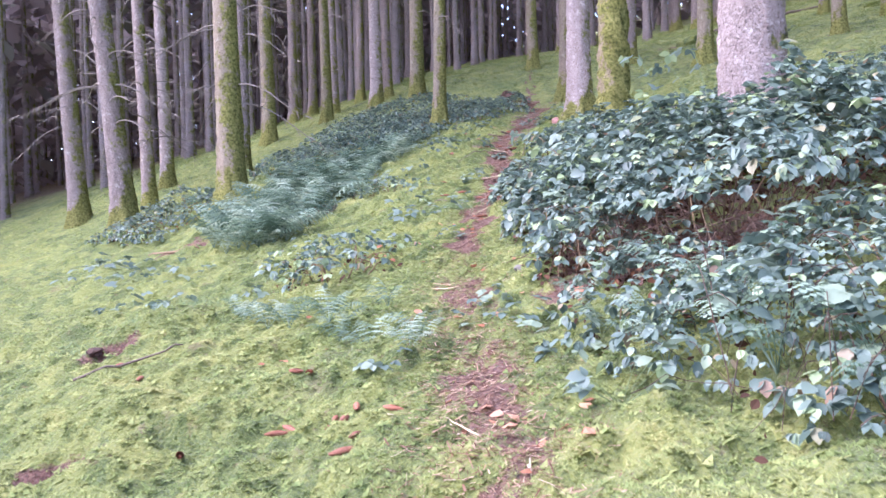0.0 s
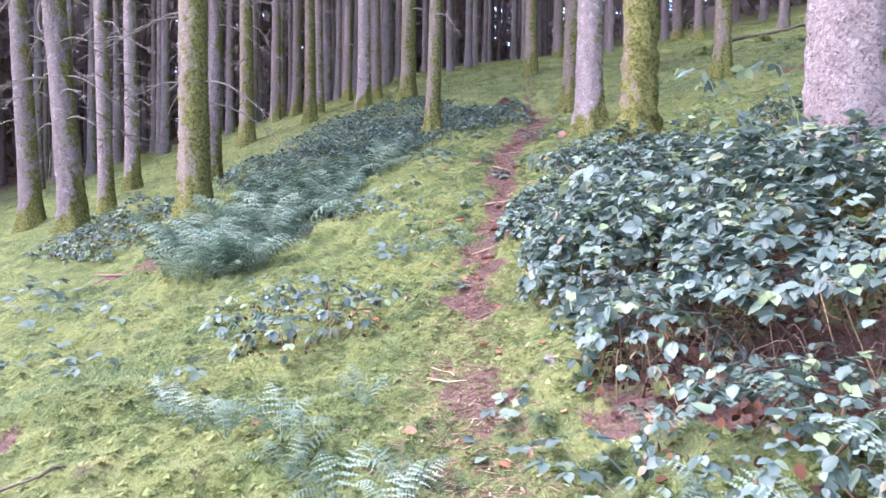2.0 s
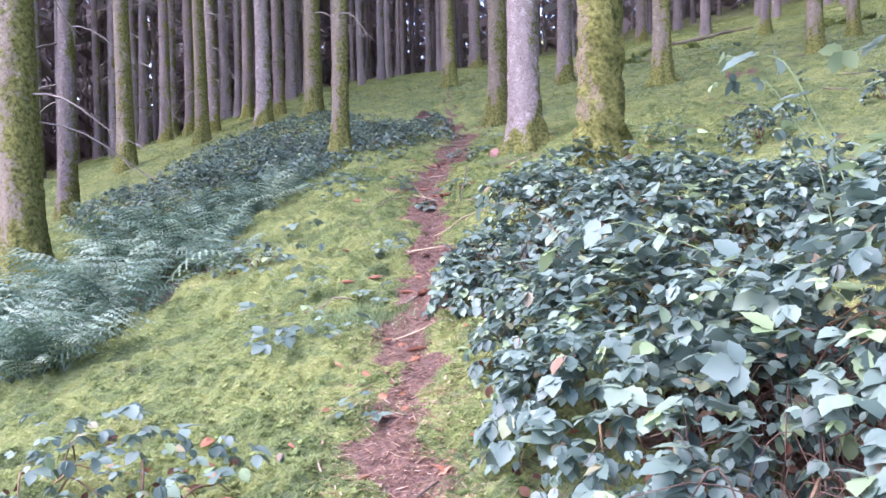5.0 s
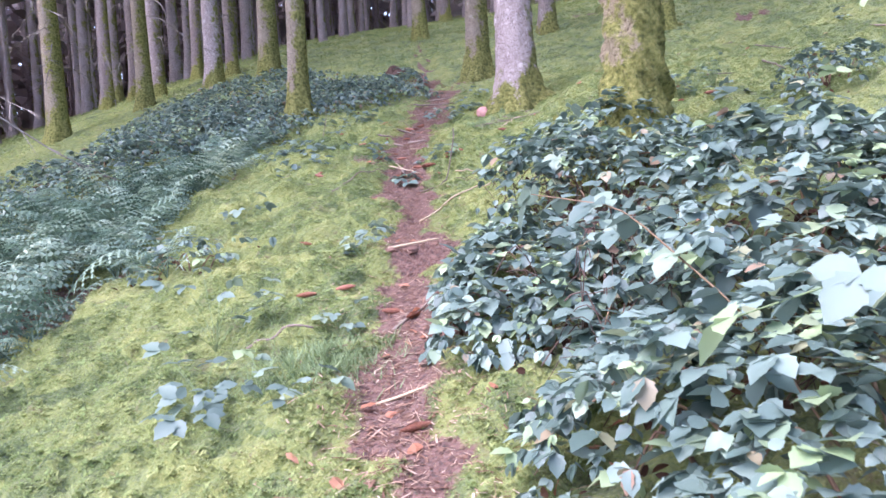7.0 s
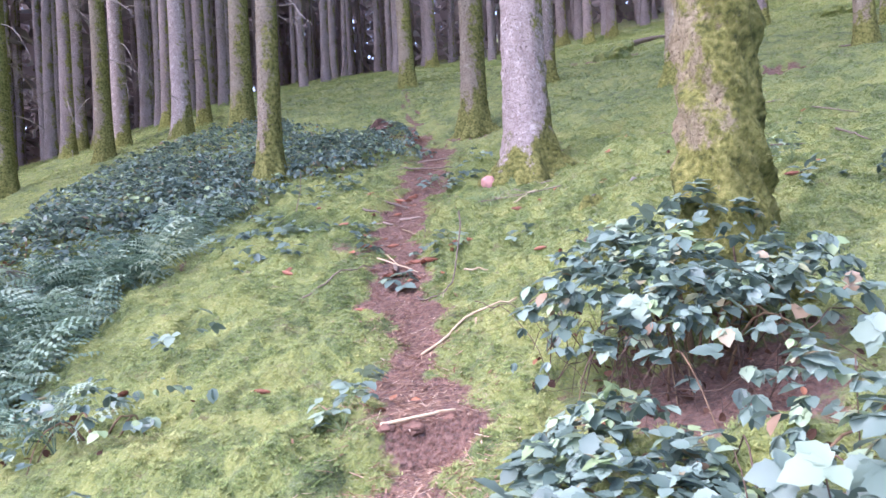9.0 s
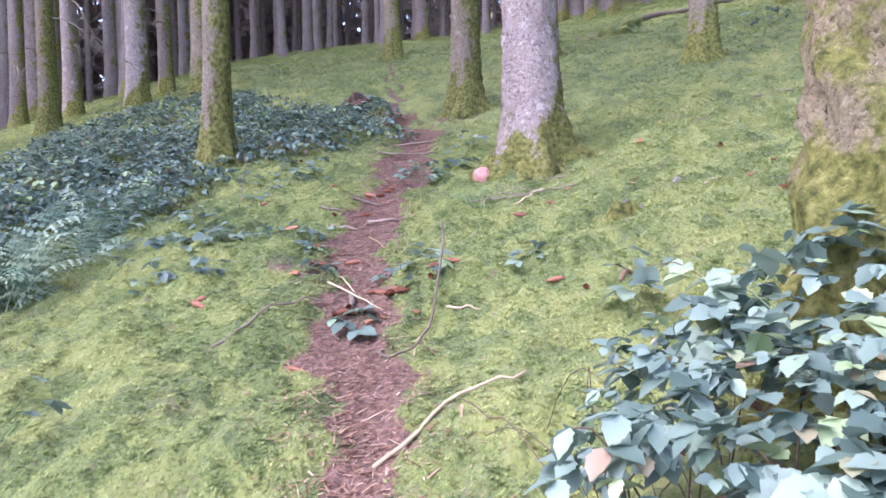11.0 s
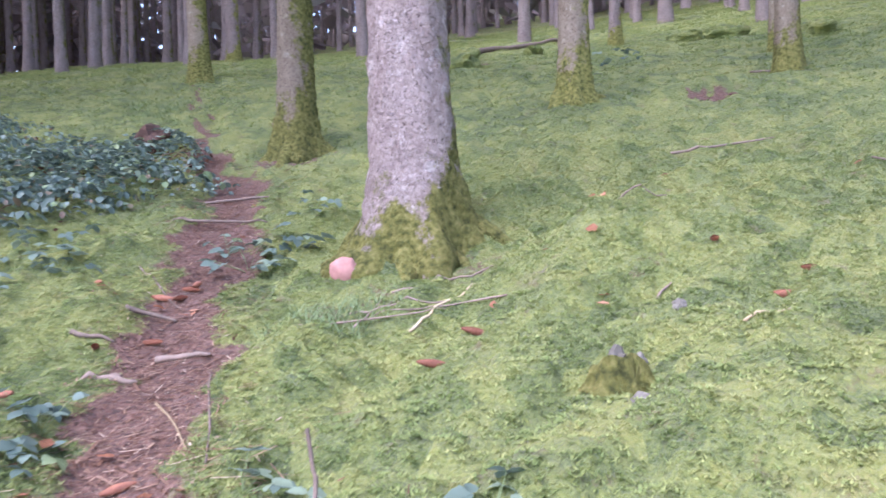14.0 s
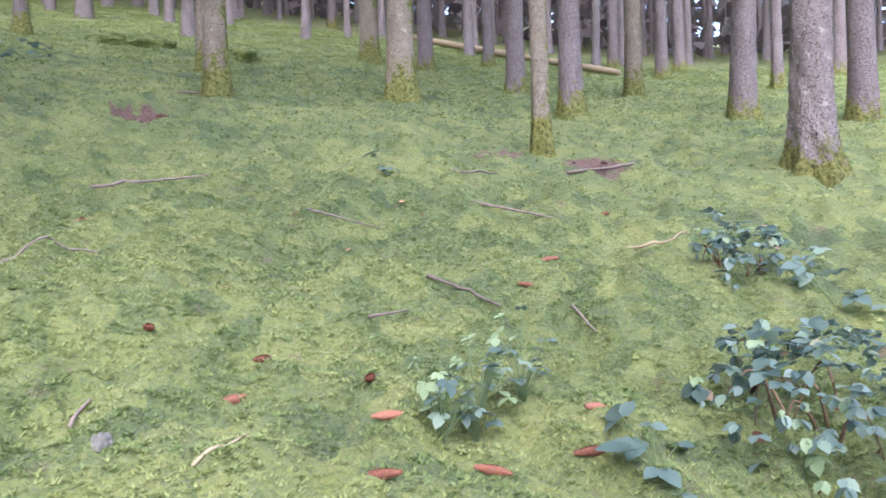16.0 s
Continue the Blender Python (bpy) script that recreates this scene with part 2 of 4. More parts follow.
def cells(x, y, size, seed):
    """Rounded cushions with creases between them: 1 on top, 0 in a crease."""
    x, y = np.asarray(x, float) / size, np.asarray(y, float) / size
    i, j = np.floor(x), np.floor(y)
    near = np.full(np.shape(x), 9.0)
    for a in (-1, 0, 1):
        for b in (-1, 0, 1):
            h = np.sin((i + a) * 127.1 + (j + b) * 311.7 + seed) * 43758.5453
            k = np.sin((i + a) * 269.5 + (j + b) * 183.3 + seed) * 28001.8384
            near = np.minimum(near, (i + a + h % 1.0 - x) ** 2 + (j + b + k % 1.0 - y) ** 2)
    return np.clip(1 - near, 0, 1)


def cushions(x, y):
    x, y = np.asarray(x, float), np.asarray(y, float)
    wx, wy = x + 0.03 * np.sin(17 * y + 3 * x), y + 0.03 * np.sin(15 * x - 4 * y)
    swell = 0.5 + 0.5 * np.sin(1.9 * x + 0.7 * y + 1.0) * np.sin(1.3 * y - 0.8 * x)
    return (0.45 + 0.55 * swell) * (0.12 * (cells(wx, wy, 0.5, 1.0) - 0.6) + 0.075 * (cells(wx, wy, 0.17, 2.0) - 0.6))


SCARP = [(9.4, -1.85), (10.2, -1.72), (11.0, -1.45), (12.0, -1.28), (13.0, -1.02), (14.0, -0.62), (15.0, -0.35)]


def scarp(x, y):
    """Distance west of the low bank that the ferns grow under, and how much bank there is."""
    d = np.interp(y, [p[0] for p in SCARP], [p[1] for p in SCARP]) + 0.07 * np.sin(6.1 * y) + 0.04 * np.sin(14 * y) - x
    return d, np.clip((y - 9.3) / 0.8, 0, 1) * np.clip((15.0 - y) / 0.9, 0, 1)


WAVES = [(rng.uniform(0, 2 * np.pi), rng.uniform(0, 2 * np.pi), k) for k in (2.1, 2.9, 4.3, 5.7, 8.0, 11.0, 15.0, 21.0, 29.0, 41.0)]


def hummocks(x, y):
    z = 0
    for a, phase, k in WAVES:
        w = np.sin(k * (x * np.cos(a) + y * np.sin(a)) + phase + 1.3 * np.sin(0.37 * k * (y * np.cos(a) - x * np.sin(a)) + phase))
        z = z + (1 - np.abs(w)) * 0.06 * (2.1 / k) ** 0.55
    return z - 0.125


def soil_at(x, y):
    """1 on bare trodden soil, 0 in the moss."""
    x, y = np.asarray(x, float), np.asarray(y, float)
    wob = 0.06 * np.sin(5.1 * y) + 0.05 * np.sin(11.3 * y + 2) + 0.03 * np.sin(23 * y + 9 * x)
    d = np.abs(x - track_x(y) - wob) / np.maximum(track_half(y) * (1 + 0.25 * np.sin(3.7 * y + 1)), 0.03)
    patchy = np.clip((y - 6.0) / 3.0, 0.0, 1.0)
    s = np.clip(1.45 - 0.75 * d, 0, 1) * (0.62 + 0.38 * patchy + (1 - patchy) * 0.3 * np.sin(2.3 * y + 0.6) * np.sin(3.1 * x + 1.7 * y))
    for cx, cy, r, k in BARE:
        ragged = 1 + 0.35 * np.sin(9 * x + 4 * y + cx) * np.sin(7 * y - 5 * x + cy) + 0.2 * np.sin(23 * x) * np.sin(19 * y)
        s = np.maximum(s, k * np.clip(1.5 - np.hypot(x - cx, (y - cy) * 1.5) / (r * ragged), 0, 1))
    d, k = scarp(x, y)
    return np.maximum(s, 0.95 * k * np.exp(-((d - 0.08) / 0.09) ** 2))


BARE = [(7.55, 16.5, 0.42, 1.0), (-2.45, 5.32, 0.22, 1.0), (-1.92, 3.68, 0.22, 1.0), (-2.0, 11.4, 0.9, 0.6), (-3.9, 10.9, 0.5, 0.9), (2.2, 14.0, 0.3, 0.45), (2.9, 13.95, 0.3, 0.5), (0.75, 12.9, 0.3, 0.5),
        (8.6, 12.15, 0.45, 1.0), (9.6, 17.2, 0.4, 0.7), (8.3, 13.0, 0.5, 0.6), (1.5, 4.75, 0.75, 1.0), (2.2, 6.2, 1.0, 0.9), (1.9, 9.6, 0.6, 0.8), (3.1, 18.3, 0.5, 0.6), (8.0, 24.0, 0.8, 0.8)]


def height(x, y):
    """The ground as it is built, with hummocks, the trodden track and hollows."""
    x, y = np.asarray(x, float), np.asarray(y, float)
    s = soil_at(x, y)
    z = land(x, y) + hummocks(x, y) * (1 - 0.75 * s) + cushions(x, y) * (1 - 0.85 * s) - 0.045 * s
    # the low bank above the ferns
    d, k = scarp(x, y)
    z = z - 0.2 * k * np.clip((d + 0.02) / 0.12, 0, 1) * np.exp(-np.clip(d, 0, 9) / 1.1)
    # the washed-out lip across the track
    w = np.exp(-((x - 0.75) / 0.3) ** 4)
    z = z + w * np.where(y > 10.02, 0.08 * np.exp(-((y - 10.02) / 0.5) ** 2), -0.09 * np.exp(-((y - 10.02) / 0.3) ** 2))
    # the burrow: spoil heap and hole
    z = z - 0.22 * np.exp(-((x - 7.5) ** 2 / 0.14 + (y - 16.5) ** 2 / 0.06)) + 0.2 * np.exp(-((x - 7.7) ** 2 / 0.5 + (y - 16.9) ** 2 / 0.1))
    for cx, cy, r in ((-2.45, 5.32, 0.15), (-1.92, 3.68, 0.15), (3.06, 13.8, 0.09)):
        z = z - 0.16 * np.exp(-((x - cx) ** 2 + (y - cy) ** 2) / r**2)
    return z


def gz(x, y):
    return float(height(x, y))


# ---- mesh helpers ----
def fast_mesh(name, verts, faces, smooth=False):
    """A mesh from arrays of corners and of equal-sided faces."""
    verts, faces = np.asarray(verts, np.float32), np.asarray(faces, np.int32)
    me = bpy.data.meshes.new(name)
    me.vertices.add(len(verts))
    me.vertices.foreach_set("co", verts.ravel())
    me.loops.add(faces.size)
    me.loops.foreach_set("vertex_index", faces.ravel())
    me.polygons.add(len(faces))
    me.polygons.foreach_set("loop_start", np.arange(0, faces.size, faces.shape[1], dtype=np.int32))
    me.polygons.foreach_set("use_smooth", np.full(len(faces), smooth))
    me.update(calc_edges=True)
    return me


def part(name, mesh, material, parent=None, label="", m=None):
    if isinstance(mesh, bmesh.types.BMesh):
        me = bpy.data.meshes.new(name)
        mesh.to_mesh(me)
        mesh.free()
        mesh = me
    if material is not None and not mesh.materials:
        mesh.materials.append(material)
    ob = new(name, mesh)
    ob.parent = parent
    if m is not None:
        ob.matrix_basis = m
    return tagged(ob, label) if label else ob


def thing(name, label, category, group="", kind="", at=None):
    ob = tagged(new(name), label, category, group, kind)
    if at is not None:
        ob.matrix_basis = at
    return ob


def tube(points, radii, sides=7):
    """Corners and faces of a tube along points, closed at its ends."""
    p = np.asarray(points, float)
    t = np.gradient(p, axis=0)
    t /= np.linalg.norm(t, axis=1)[:, None] + 1e-9
    ref = np.where(np.abs(t[:, 2:3]) > 0.9, np.array([[1.0, 0, 0]]), np.array([[0, 0, 1.0]]))
    a = np.cross(t, ref)
    a /= np.linalg.norm(a, axis=1)[:, None] + 1e-9
    b = np.cross(t, a)
    ang = np.linspace(0, 2 * np.pi, sides, endpoint=False)
    r = np.asarray(radii, float)[:, None, None]
    v = p[:, None] + r * (a[:, None] * np.cos(ang)[None, :, None] + b[:, None] * np.sin(ang)[None, :, None])
    n = len(p)
    i, j = np.meshgrid(np.arange(n - 1), np.arange(sides), indexing="ij")
    k = (j + 1) % sides
    f = np.stack([i * sides + j, i * sides + k, (i + 1) * sides + k, (i + 1) * sides + j], -1).reshape(-1, 4)
    verts = np.concatenate([v.reshape(-1, 3), p[:1], p[-1:]])
    s = np.arange(sides)
    c0, c1 = n * sides, n * sides + 1
    caps = np.concatenate([np.stack([np.full(sides, c0), (s + 1) % sides, s, s], -1), np.stack([np.full(sides, c1), (n - 1) * sides + s, (n - 1) * sides + (s + 1) % sides, (n - 1) * sides + (s + 1) % sides], -1)])
    return verts, f, caps


def tube_mesh(name, points, radii, sides=7):
    v, f, caps = tube(points, radii, sides)
    me = bpy.data.meshes.new(name)
    me.from_pydata(v.tolist(), [], f.tolist() + [c[:3] for c in caps.tolist()])
    for poly in me.polygons:
        poly.use_smooth = True
    return me


# leaflet: an ovate blade, folded along its rib and drooping at the tip, 1 long
LEAFLET = np.array([(0, 0, 0), (0.22, 0.25, 0.06), (0.5, 0.33, 0.06), (0.78, 0.22, 0.0), (1.0, 0, -0.10), (0.78, -0.22, 0.0), (0.5, -0.33, 0.06), (0.22, -0.25, 0.06), (0.5, 0, 0.0), (0.25, 0, 0.01), (0.78, 0, -0.04)])
LEAFLET_F = np.array([(0, 9, 1), (1, 9, 8), (1, 8, 2), (2, 8, 10), (2, 10, 3), (3, 10, 4), (0, 7, 9), (7, 8, 9), (7, 6, 8), (6, 10, 8), (6, 5, 10), (5, 4, 10)])


def toothed_leaflet():
    """A broad leaflet with coarse teeth, a sunken rib and a drooping point."""
    along = (0.0, 0.2, 0.27, 0.46, 0.53, 0.72, 0.78, 1.0)
    wide = (0.0, 0.32, 0.27, 0.39, 0.32, 0.29, 0.21, 0.0)
    verts = [(u, 0, 0.02 - 0.16 * u * u) for u in along]
    for side in (1, -1):
        verts += [(u - 0.02, side * w, 0.02 - 0.16 * u * u + 0.22 * w) for u, w in zip(along[1:-1], wide[1:-1])]
    faces = []
    for k, side in ((8, 1), (14, -1)):
        rows = [(0, k, 1)] + [t for i in range(5) for t in ((i + 1, k + i, k + i + 1), (i + 1, k + i + 1, i + 2))] + [(6, k + 5, 7)]
        faces += [t if side < 0 else t[::-1] for t in rows]
    return np.array(verts), np.array(faces)


TOOTHED, TOOTHED_F = toothed_leaflet()


def frames_for(yaw, pitch, roll):
    cy, sy, cp, sp, cr, sr = np.cos(yaw), np.sin(yaw), np.cos(pitch), np.sin(pitch), np.cos(roll), np.sin(roll)
    x = np.stack([cy * cp, sy * cp, sp], -1)
    y0 = np.stack([-sy, cy, np.zeros_like(yaw)], -1)
    z0 = np.cross(x, y0)
    y = y0 * cr[:, None] + z0 * sr[:, None]
    return np.stack([x, y, np.cross(x, y)], 1)


def leaves(places, yaw, pitch, roll, size, shape=LEAFLET, faces=LEAFLET_F):
    axes = frames_for(yaw, pitch, roll)
    v = np.einsum("vk,nkj->nvj", shape, axes) * size[:, None, None] + places[:, None]
    f = faces[None] + (np.arange(len(places)) * len(shape))[:, None, None]
    return v.reshape(-1, 3), f.reshape(-1, faces.shape[1])


def trifoliate(places, yaw, tilt, size, r, shape=TOOTHED, faces=TOOTHED_F):
    """Three leaflets at each place."""
    n = len(places)
    out_v, out_f, base = [], [], 0
    for turn, scale in ((0.0, 1.0), (1.25, 0.85), (-1.25, 0.85)):
        v, f = leaves(places, yaw + turn + r.normal(0, 0.12, n), tilt + r.normal(0, 0.22, n), r.normal(0, 0.3, n), size * scale * r.uniform(0.85, 1.15, n), shape, faces)
        out_v.append(v)
        out_f.append(f + base)
        base += len(v)
    return np.concatenate(out_v), np.concatenate(out_f)


# ---- ground: one sheet from underfoot to the horizon ----
def axis(lo, hi, step, far):
    mid = np.arange(lo, hi + step / 2, step)
    out, d, up = hi, step, []
    while out < far:
        d *= 1.07
        out += d
        up.append(out)
    out, d, down = lo, step, []
    while out > -far:
        d *= 1.07
        out -= d
        down.append(out)
    return np.array(down[::-1] + mid.tolist() + up)


gx, gy = axis(-4.0, 6.0, 0.03, 400), axis(2.0, 16.0, 0.032, 400)
GX, GY = np.meshgrid(gx, gy)
_i, _j = np.meshgrid(np.arange(len(gy) - 1), np.arange(len(gx) - 1), indexing="ij")
_a = _i * len(gx) + _j
ground_mesh = fast_mesh("ground", np.stack([GX, GY, height(GX, GY)], -1).reshape(-1, 3), np.stack([_a, _a + 1, _a + 1 + len(gx), _a + len(gx)], -1).reshape(-1, 4), True)
_soil = soil_at(GX, GY)
_far = np.clip((np.hypot(GX - 2, GY - 10) - 16) / 20, 0, 1) * np.clip((6 - GX) / 12, 0.72, 1)
ground_mesh.attributes.new("soil", "FLOAT", "POINT").data.foreach_set("value", np.maximum(_soil, 0.56 * _far).ravel().astype(np.float32))
ground = tagged(part("ground", ground_mesh, GROUND), "mossy yellow-green forest floor on a slope with a trodden needle path", "ground", kind="structure")


# ---- trees ----
def trunk_mesh(name, r, h, seg, rings, seed, flare=0.55, sink=0.5, rough=0.0):
    q = np.random.default_rng(seed)
    z = -sink + (h + sink) * np.linspace(0, 1, rings) ** 2.2
    ang = np.linspace(0, 2 * np.pi, seg, endpoint=False)
    lobes, ph = q.integers(4, 7), q.uniform(0, 6.3)
    Z, A = np.meshgrid(z, ang, indexing="ij")
    body = r * (1.03 - 0.8 * np.clip(Z, 0, h) / h)
    skirt = np.exp(-np.clip(Z + 0.1, 0, 9) / 0.27)
    lobe = 0.5 + 0.5 * np.cos(lobes * A + ph + 0.8 * np.sin(A + ph))
    R = body + r * flare * skirt * (0.55 + 0.75 * lobe**1.5) + r * 0.10 * np.exp(-np.clip(Z, 0, 9) / 0.8)
    R *= 1 + 0.02 * np.sin(3 * A + 2.1 * Z + ph) + 0.014 * np.sin(7 * A - 5 * Z) + q.normal(0, 0.007, Z.shape)
    for _ in range(22 if rough else 0):
        R *= 1 + rough * 0.24 * np.sin(q.integers(2, 13) * A + q.uniform(6, 42) * Z + q.uniform(0, 6.3)) * (1 + 0.6 * np.sin(q.uniform(2, 9) * Z + 2 * A))
    bx = 0.03 * np.sin(Z * 0.5 + ph) + 0.02 * Z * q.normal(0, 0.25)
    by = 0.03 * np.cos(Z * 0.45 + ph) + 0.02 * Z * q.normal(0, 0.25)
    bx, by = bx - bx[0], by - by[0]
    v = np.stack([bx + R * np.cos(A), by + R * np.sin(A), Z], -1).reshape(-1, 3)
    i, j = np.meshgrid(np.arange(rings - 1), np.arange(seg), indexing="ij")
    k = (j + 1) % seg
    f = np.stack([i * seg + j, i * seg + k, (i + 1) * seg + k, (i + 1) * seg + j], -1).reshape(-1, 4)
    return v, f


def crown_arrays(h, seed, count=520, low=0.55, grow=1.0):
    """Drooping sprays of needles round the upper stem, uneven in outline."""
    q = np.random.default_rng(seed)
    z = h * q.uniform(low, 1.0, count)
    reach = 2.6 * np.minimum(1.0, (1.04 - z / h) / 0.45) * q.uniform(0.25, 1.0, count) ** 0.7
    a = q.uniform(0, 2 * np.pi, count)
    p = np.stack([reach * np.cos(a), reach * np.sin(a), z - 0.22 * reach], -1)
    spray = np.array([(0, 0.05, 0), (0.3, 0.3, -0.05), (0.7, 0.18, -0.18), (1.0, 0, -0.3), (0.7, -0.18, -0.18), (0.3, -0.3, -0.05), (0, -0.05, 0)])
    sf = np.array([(0, 1, 6), (1, 5, 6), (1, 2, 5), (2, 4, 5), (2, 3, 4)])
    return leaves(p, a + q.normal(0, 0.5, count), q.normal(-0.25, 0.3, count), q.normal(0, 0.4, count), grow * q.uniform(0.6, 1.3, count), spray, sf)


CROWNS = [fast_mesh("crown", *crown_arrays(21, 50 + k, 110)) for k in range(3)]
for me in CROWNS:
    me.materials.append(NEEDLE)


def branch_mesh(seed):
    q = np.random.default_rng(seed)
    s = np.linspace(0, 1, 9)
    L = q.uniform(0.9, 2.0)
    pts = np.stack([L * s, 0.12 * np.sin(3 * s + seed) * s, -0.28 * L * s**1.6 + 0.05 * np.sin(7 * s)], -1)
    me_v, me_f, base = [], [], 0
    v, f, _ = tube(pts, 0.013 * (1.1 - s), 5)
    me_v.append(v), me_f.append(f)
    base += len(v)
    for _ in range(9):
        k = q.integers(2, 8)
        e = pts[k] + np.stack([s[:5] * 0.5 * q.uniform(0.3, 0.9), s[:5] * q.normal(0, 0.5), -s[:5] * q.uniform(0.0, 0.4)], -1)
        v, f, _ = tube(e, 0.006 * (1.2 - 2 * s[:5]), 4)
        me_v.append(v), me_f.append(f + base)
        base += len(v)
    me = fast_mesh("dead_branch", np.concatenate(me_v), np.concatenate(me_f), True)
    me.materials.append(BOUGH)
    return me


BRANCHES = [branch_mesh(k) for k in range(5)]
KINDS = {
    "grey": "grey-barked spruce with bare lower stem and moss at its foot",
    "pale": "pale pinkish-grey spruce trunk with mossy flared foot",
    "mossy": "spruce trunk coated in yellow-green moss",
    "shaggy": "spruce trunk shaggy with moss",
    "dark": "dark-barked spruce with bare lower stem",
}


def spruce(x, y, dia, kind, branches=0, fine=False, seed=0, label="", lean=0.0):
    q = np.random.default_rng(1000 + seed)
    tree = thing("spruce_tree", label or KINDS[kind], "tree", "spruce trees on the slope", at=pose(x, y, gz(x, y), 0, lean, 0))
    h = q.uniform(19, 23)
    v, f = trunk_mesh("trunk", dia / 2, h, 64 if fine else 20, 170 if fine else 44, seed, 0.85 if fine else 0.65, 0.5, (0.11 if kind == "shaggy" else 0.035) if fine else 0.0)
    part("trunk", fast_mesh("trunk", v, f, True), BARK[kind], tree)
    part("crown", CROWNS[seed % 3], NEEDLE, tree, "", pose(0, 0, 0, 0, 0, q.uniform(0, 360)))
    for _ in range(branches * 2):
        z, a = q.uniform(1.4, 6.5), q.uniform(0, 360)
        part("dead_branch", BRANCHES[q.integers(5)], BOUGH, tree, "", pose(0, 0, z, 0, q.uniform(-10, 25), a) @ pose(dia * 0.4, 0, 0))
    return tree


TREES = [
    (-9.0, 18.2, 0.52, "grey", 8), (-6.1, 14.1, 0.48, "grey", 10), (-6.4, 16.1, 0.33, "grey", 9), (-7.5, 20.1, 0.40, "pale", 6), (-3.55, 12.6, 0.52, "mossy", 7),
    (-4.3, 16.0, 0.32, "grey", 6), (-5.3, 22.8, 0.48, "mossy", 9), (-5.75, 28.7, 0.42, "dark", 6), (-5.2, 29.9, 0.40, "dark", 5), (-3.67, 23.9, 0.40, "mossy", 8),
    (-2.05, 23.8, 0.46, "pale", 5), (-1.8, 26.0, 0.36, "dark", 4), (-0.7, 22.6, 0.50, "mossy", 3), (0.0, 16.5, 0.32, "mossy", 4), (3.2, 25.0, 0.42, "mossy", 3),
    (3.25, 18.6, 0.46, "mossy", 0), (11.5, 35.7, 0.50, "dark", 3), (6.4, 17.7, 0.40, "mossy", 0), (9.2, 16.9, 0.33, "mossy", 0), (5.6, 21.6, 0.42, "grey", 2),
    (5.8, 35.0, 0.50, "dark", 3), (11.5, 33.0, 0.40, "dark", 2), (12.8, 33.8, 0.44, "dark", 2), (-6.15, 31.4, 0.50, "grey", 5), (-3.7, 25.75, 0.42, "grey", 5),
    (-3.1, 28.5, 0.35, "dark", 4), (12.75, 24.4, 0.31, "dark", 0), (11.5, 18.9, 0.29, "mossy", 0), (12.0, 15.6, 0.48, "mossy", 0), (18.8, 19.4, 0.55, "mossy", 2),
    (18.4, 17.7, 0.42, "dark", 2), (15.5, 14.7, 0.40, "dark", 0), (22.8, 17.4, 0.38, "dark", 2), (8.8, 12.7, 0.20, "mossy", 0), (12.4, 13.05, 0.37, "dark", 0),
    (16.9, 12.6, 0.40, "mossy", 1), (24.0, 12.5, 0.40, "dark", 2), (29.0, 12.2, 0.42, "dark", 2), (13.3, 10.7, 0.41, "dark", 0), (9.4, 10.2, 0.42, "grey", 0),
    (13.6, 9.05, 0.42, "dark", 0), (20.0, 9.7, 0.28, "dark", 1), (28.0, 14.4, 0.40, "dark", 1), (24.6, 7.8, 0.39, "dark", 1), (34.0, 28.8, 0.45, "dark", 1),
]
LEAN = {1: -6.0, 0: -2.5, 2: -1.5, 39: -2.0}
for k, (x, y, dia, kind, n) in enumerate(TREES):
    spruce(x, y, 0.86 * dia, kind, n, dia > 0.3 and math.hypot(x - 1, y - 10) < 9.5, k, "", LEAN.get(k, 0.0))
spruce(2.78, 14.45, 0.46, "pale", 0, True, 71, "pale spruce beside the path with a scraped root and mossy foot")
spruce(2.5, 10.45, 0.41, "shaggy", 0, True, 72, "thick spruce trunk shaggy with yellow moss behind brambles")
spruce(2.75, 6.35, 0.53, "pale", 0, True, 73, "stout pale spruce trunk rising out of a bramble thicket")
placed = [(t[0], t[1]) for t in TREES] + [(2.78, 14.45), (2.5, 10.45), (2.75, 6.35)]


def far_woods():
    """The countless stems further back in the wood."""
    q = np.random.default_rng(5)
    spots = list(placed)
    vs, fs, cv, cf, nb, cb = [], [], [], [], 0, 0
    tries = 0
    while len(spots) < 1450 and tries < 40000:
        tries += 1
        r, a = 21 + 76 * q.uniform() ** 0.85, (q.uniform(-0.35, 2.75) if tries % 5 else q.uniform(0, 2 * np.pi))
        x, y = 2 + r * math.cos(a), 11 + r * math.sin(a)
        upslope = x > 5
        if min((x - px) ** 2 + (y - py) ** 2 for px, py in spots) < (6.5 if upslope else 3.0):
            continue
        spots.append((x, y))
        v, f = trunk_mesh("stem", q.uniform(0.12, 0.21), 21, 8, 8, len(spots), 0.4)
        z = gz(x, y)
        vs.append(v + (x, y, z)), fs.append(f + nb)
        nb += len(v)
        v, f = crown_arrays(21, len(spots), 26 if r < 34 else 70, 0.6 if r < 34 else 0.3 if r < 48 else 0.03, 1.4)
        cv.append(v + (x, y, z)), cf.append(f + cb)
        cb += len(v)
    woods = thing("far_woods", "dense dark spruce stems further back in the wood", "trees", kind="stuff")
    tagged(part("stems", fast_mesh("stems", np.concatenate(vs), np.concatenate(fs), True), BARK["far"], woods), kind="stuff")
    tagged(part("crowns", fast_mesh("crowns", np.concatenate(cv), np.concatenate(cf)), FAR_TWIGS, woods), kind="stuff")


far_woods()


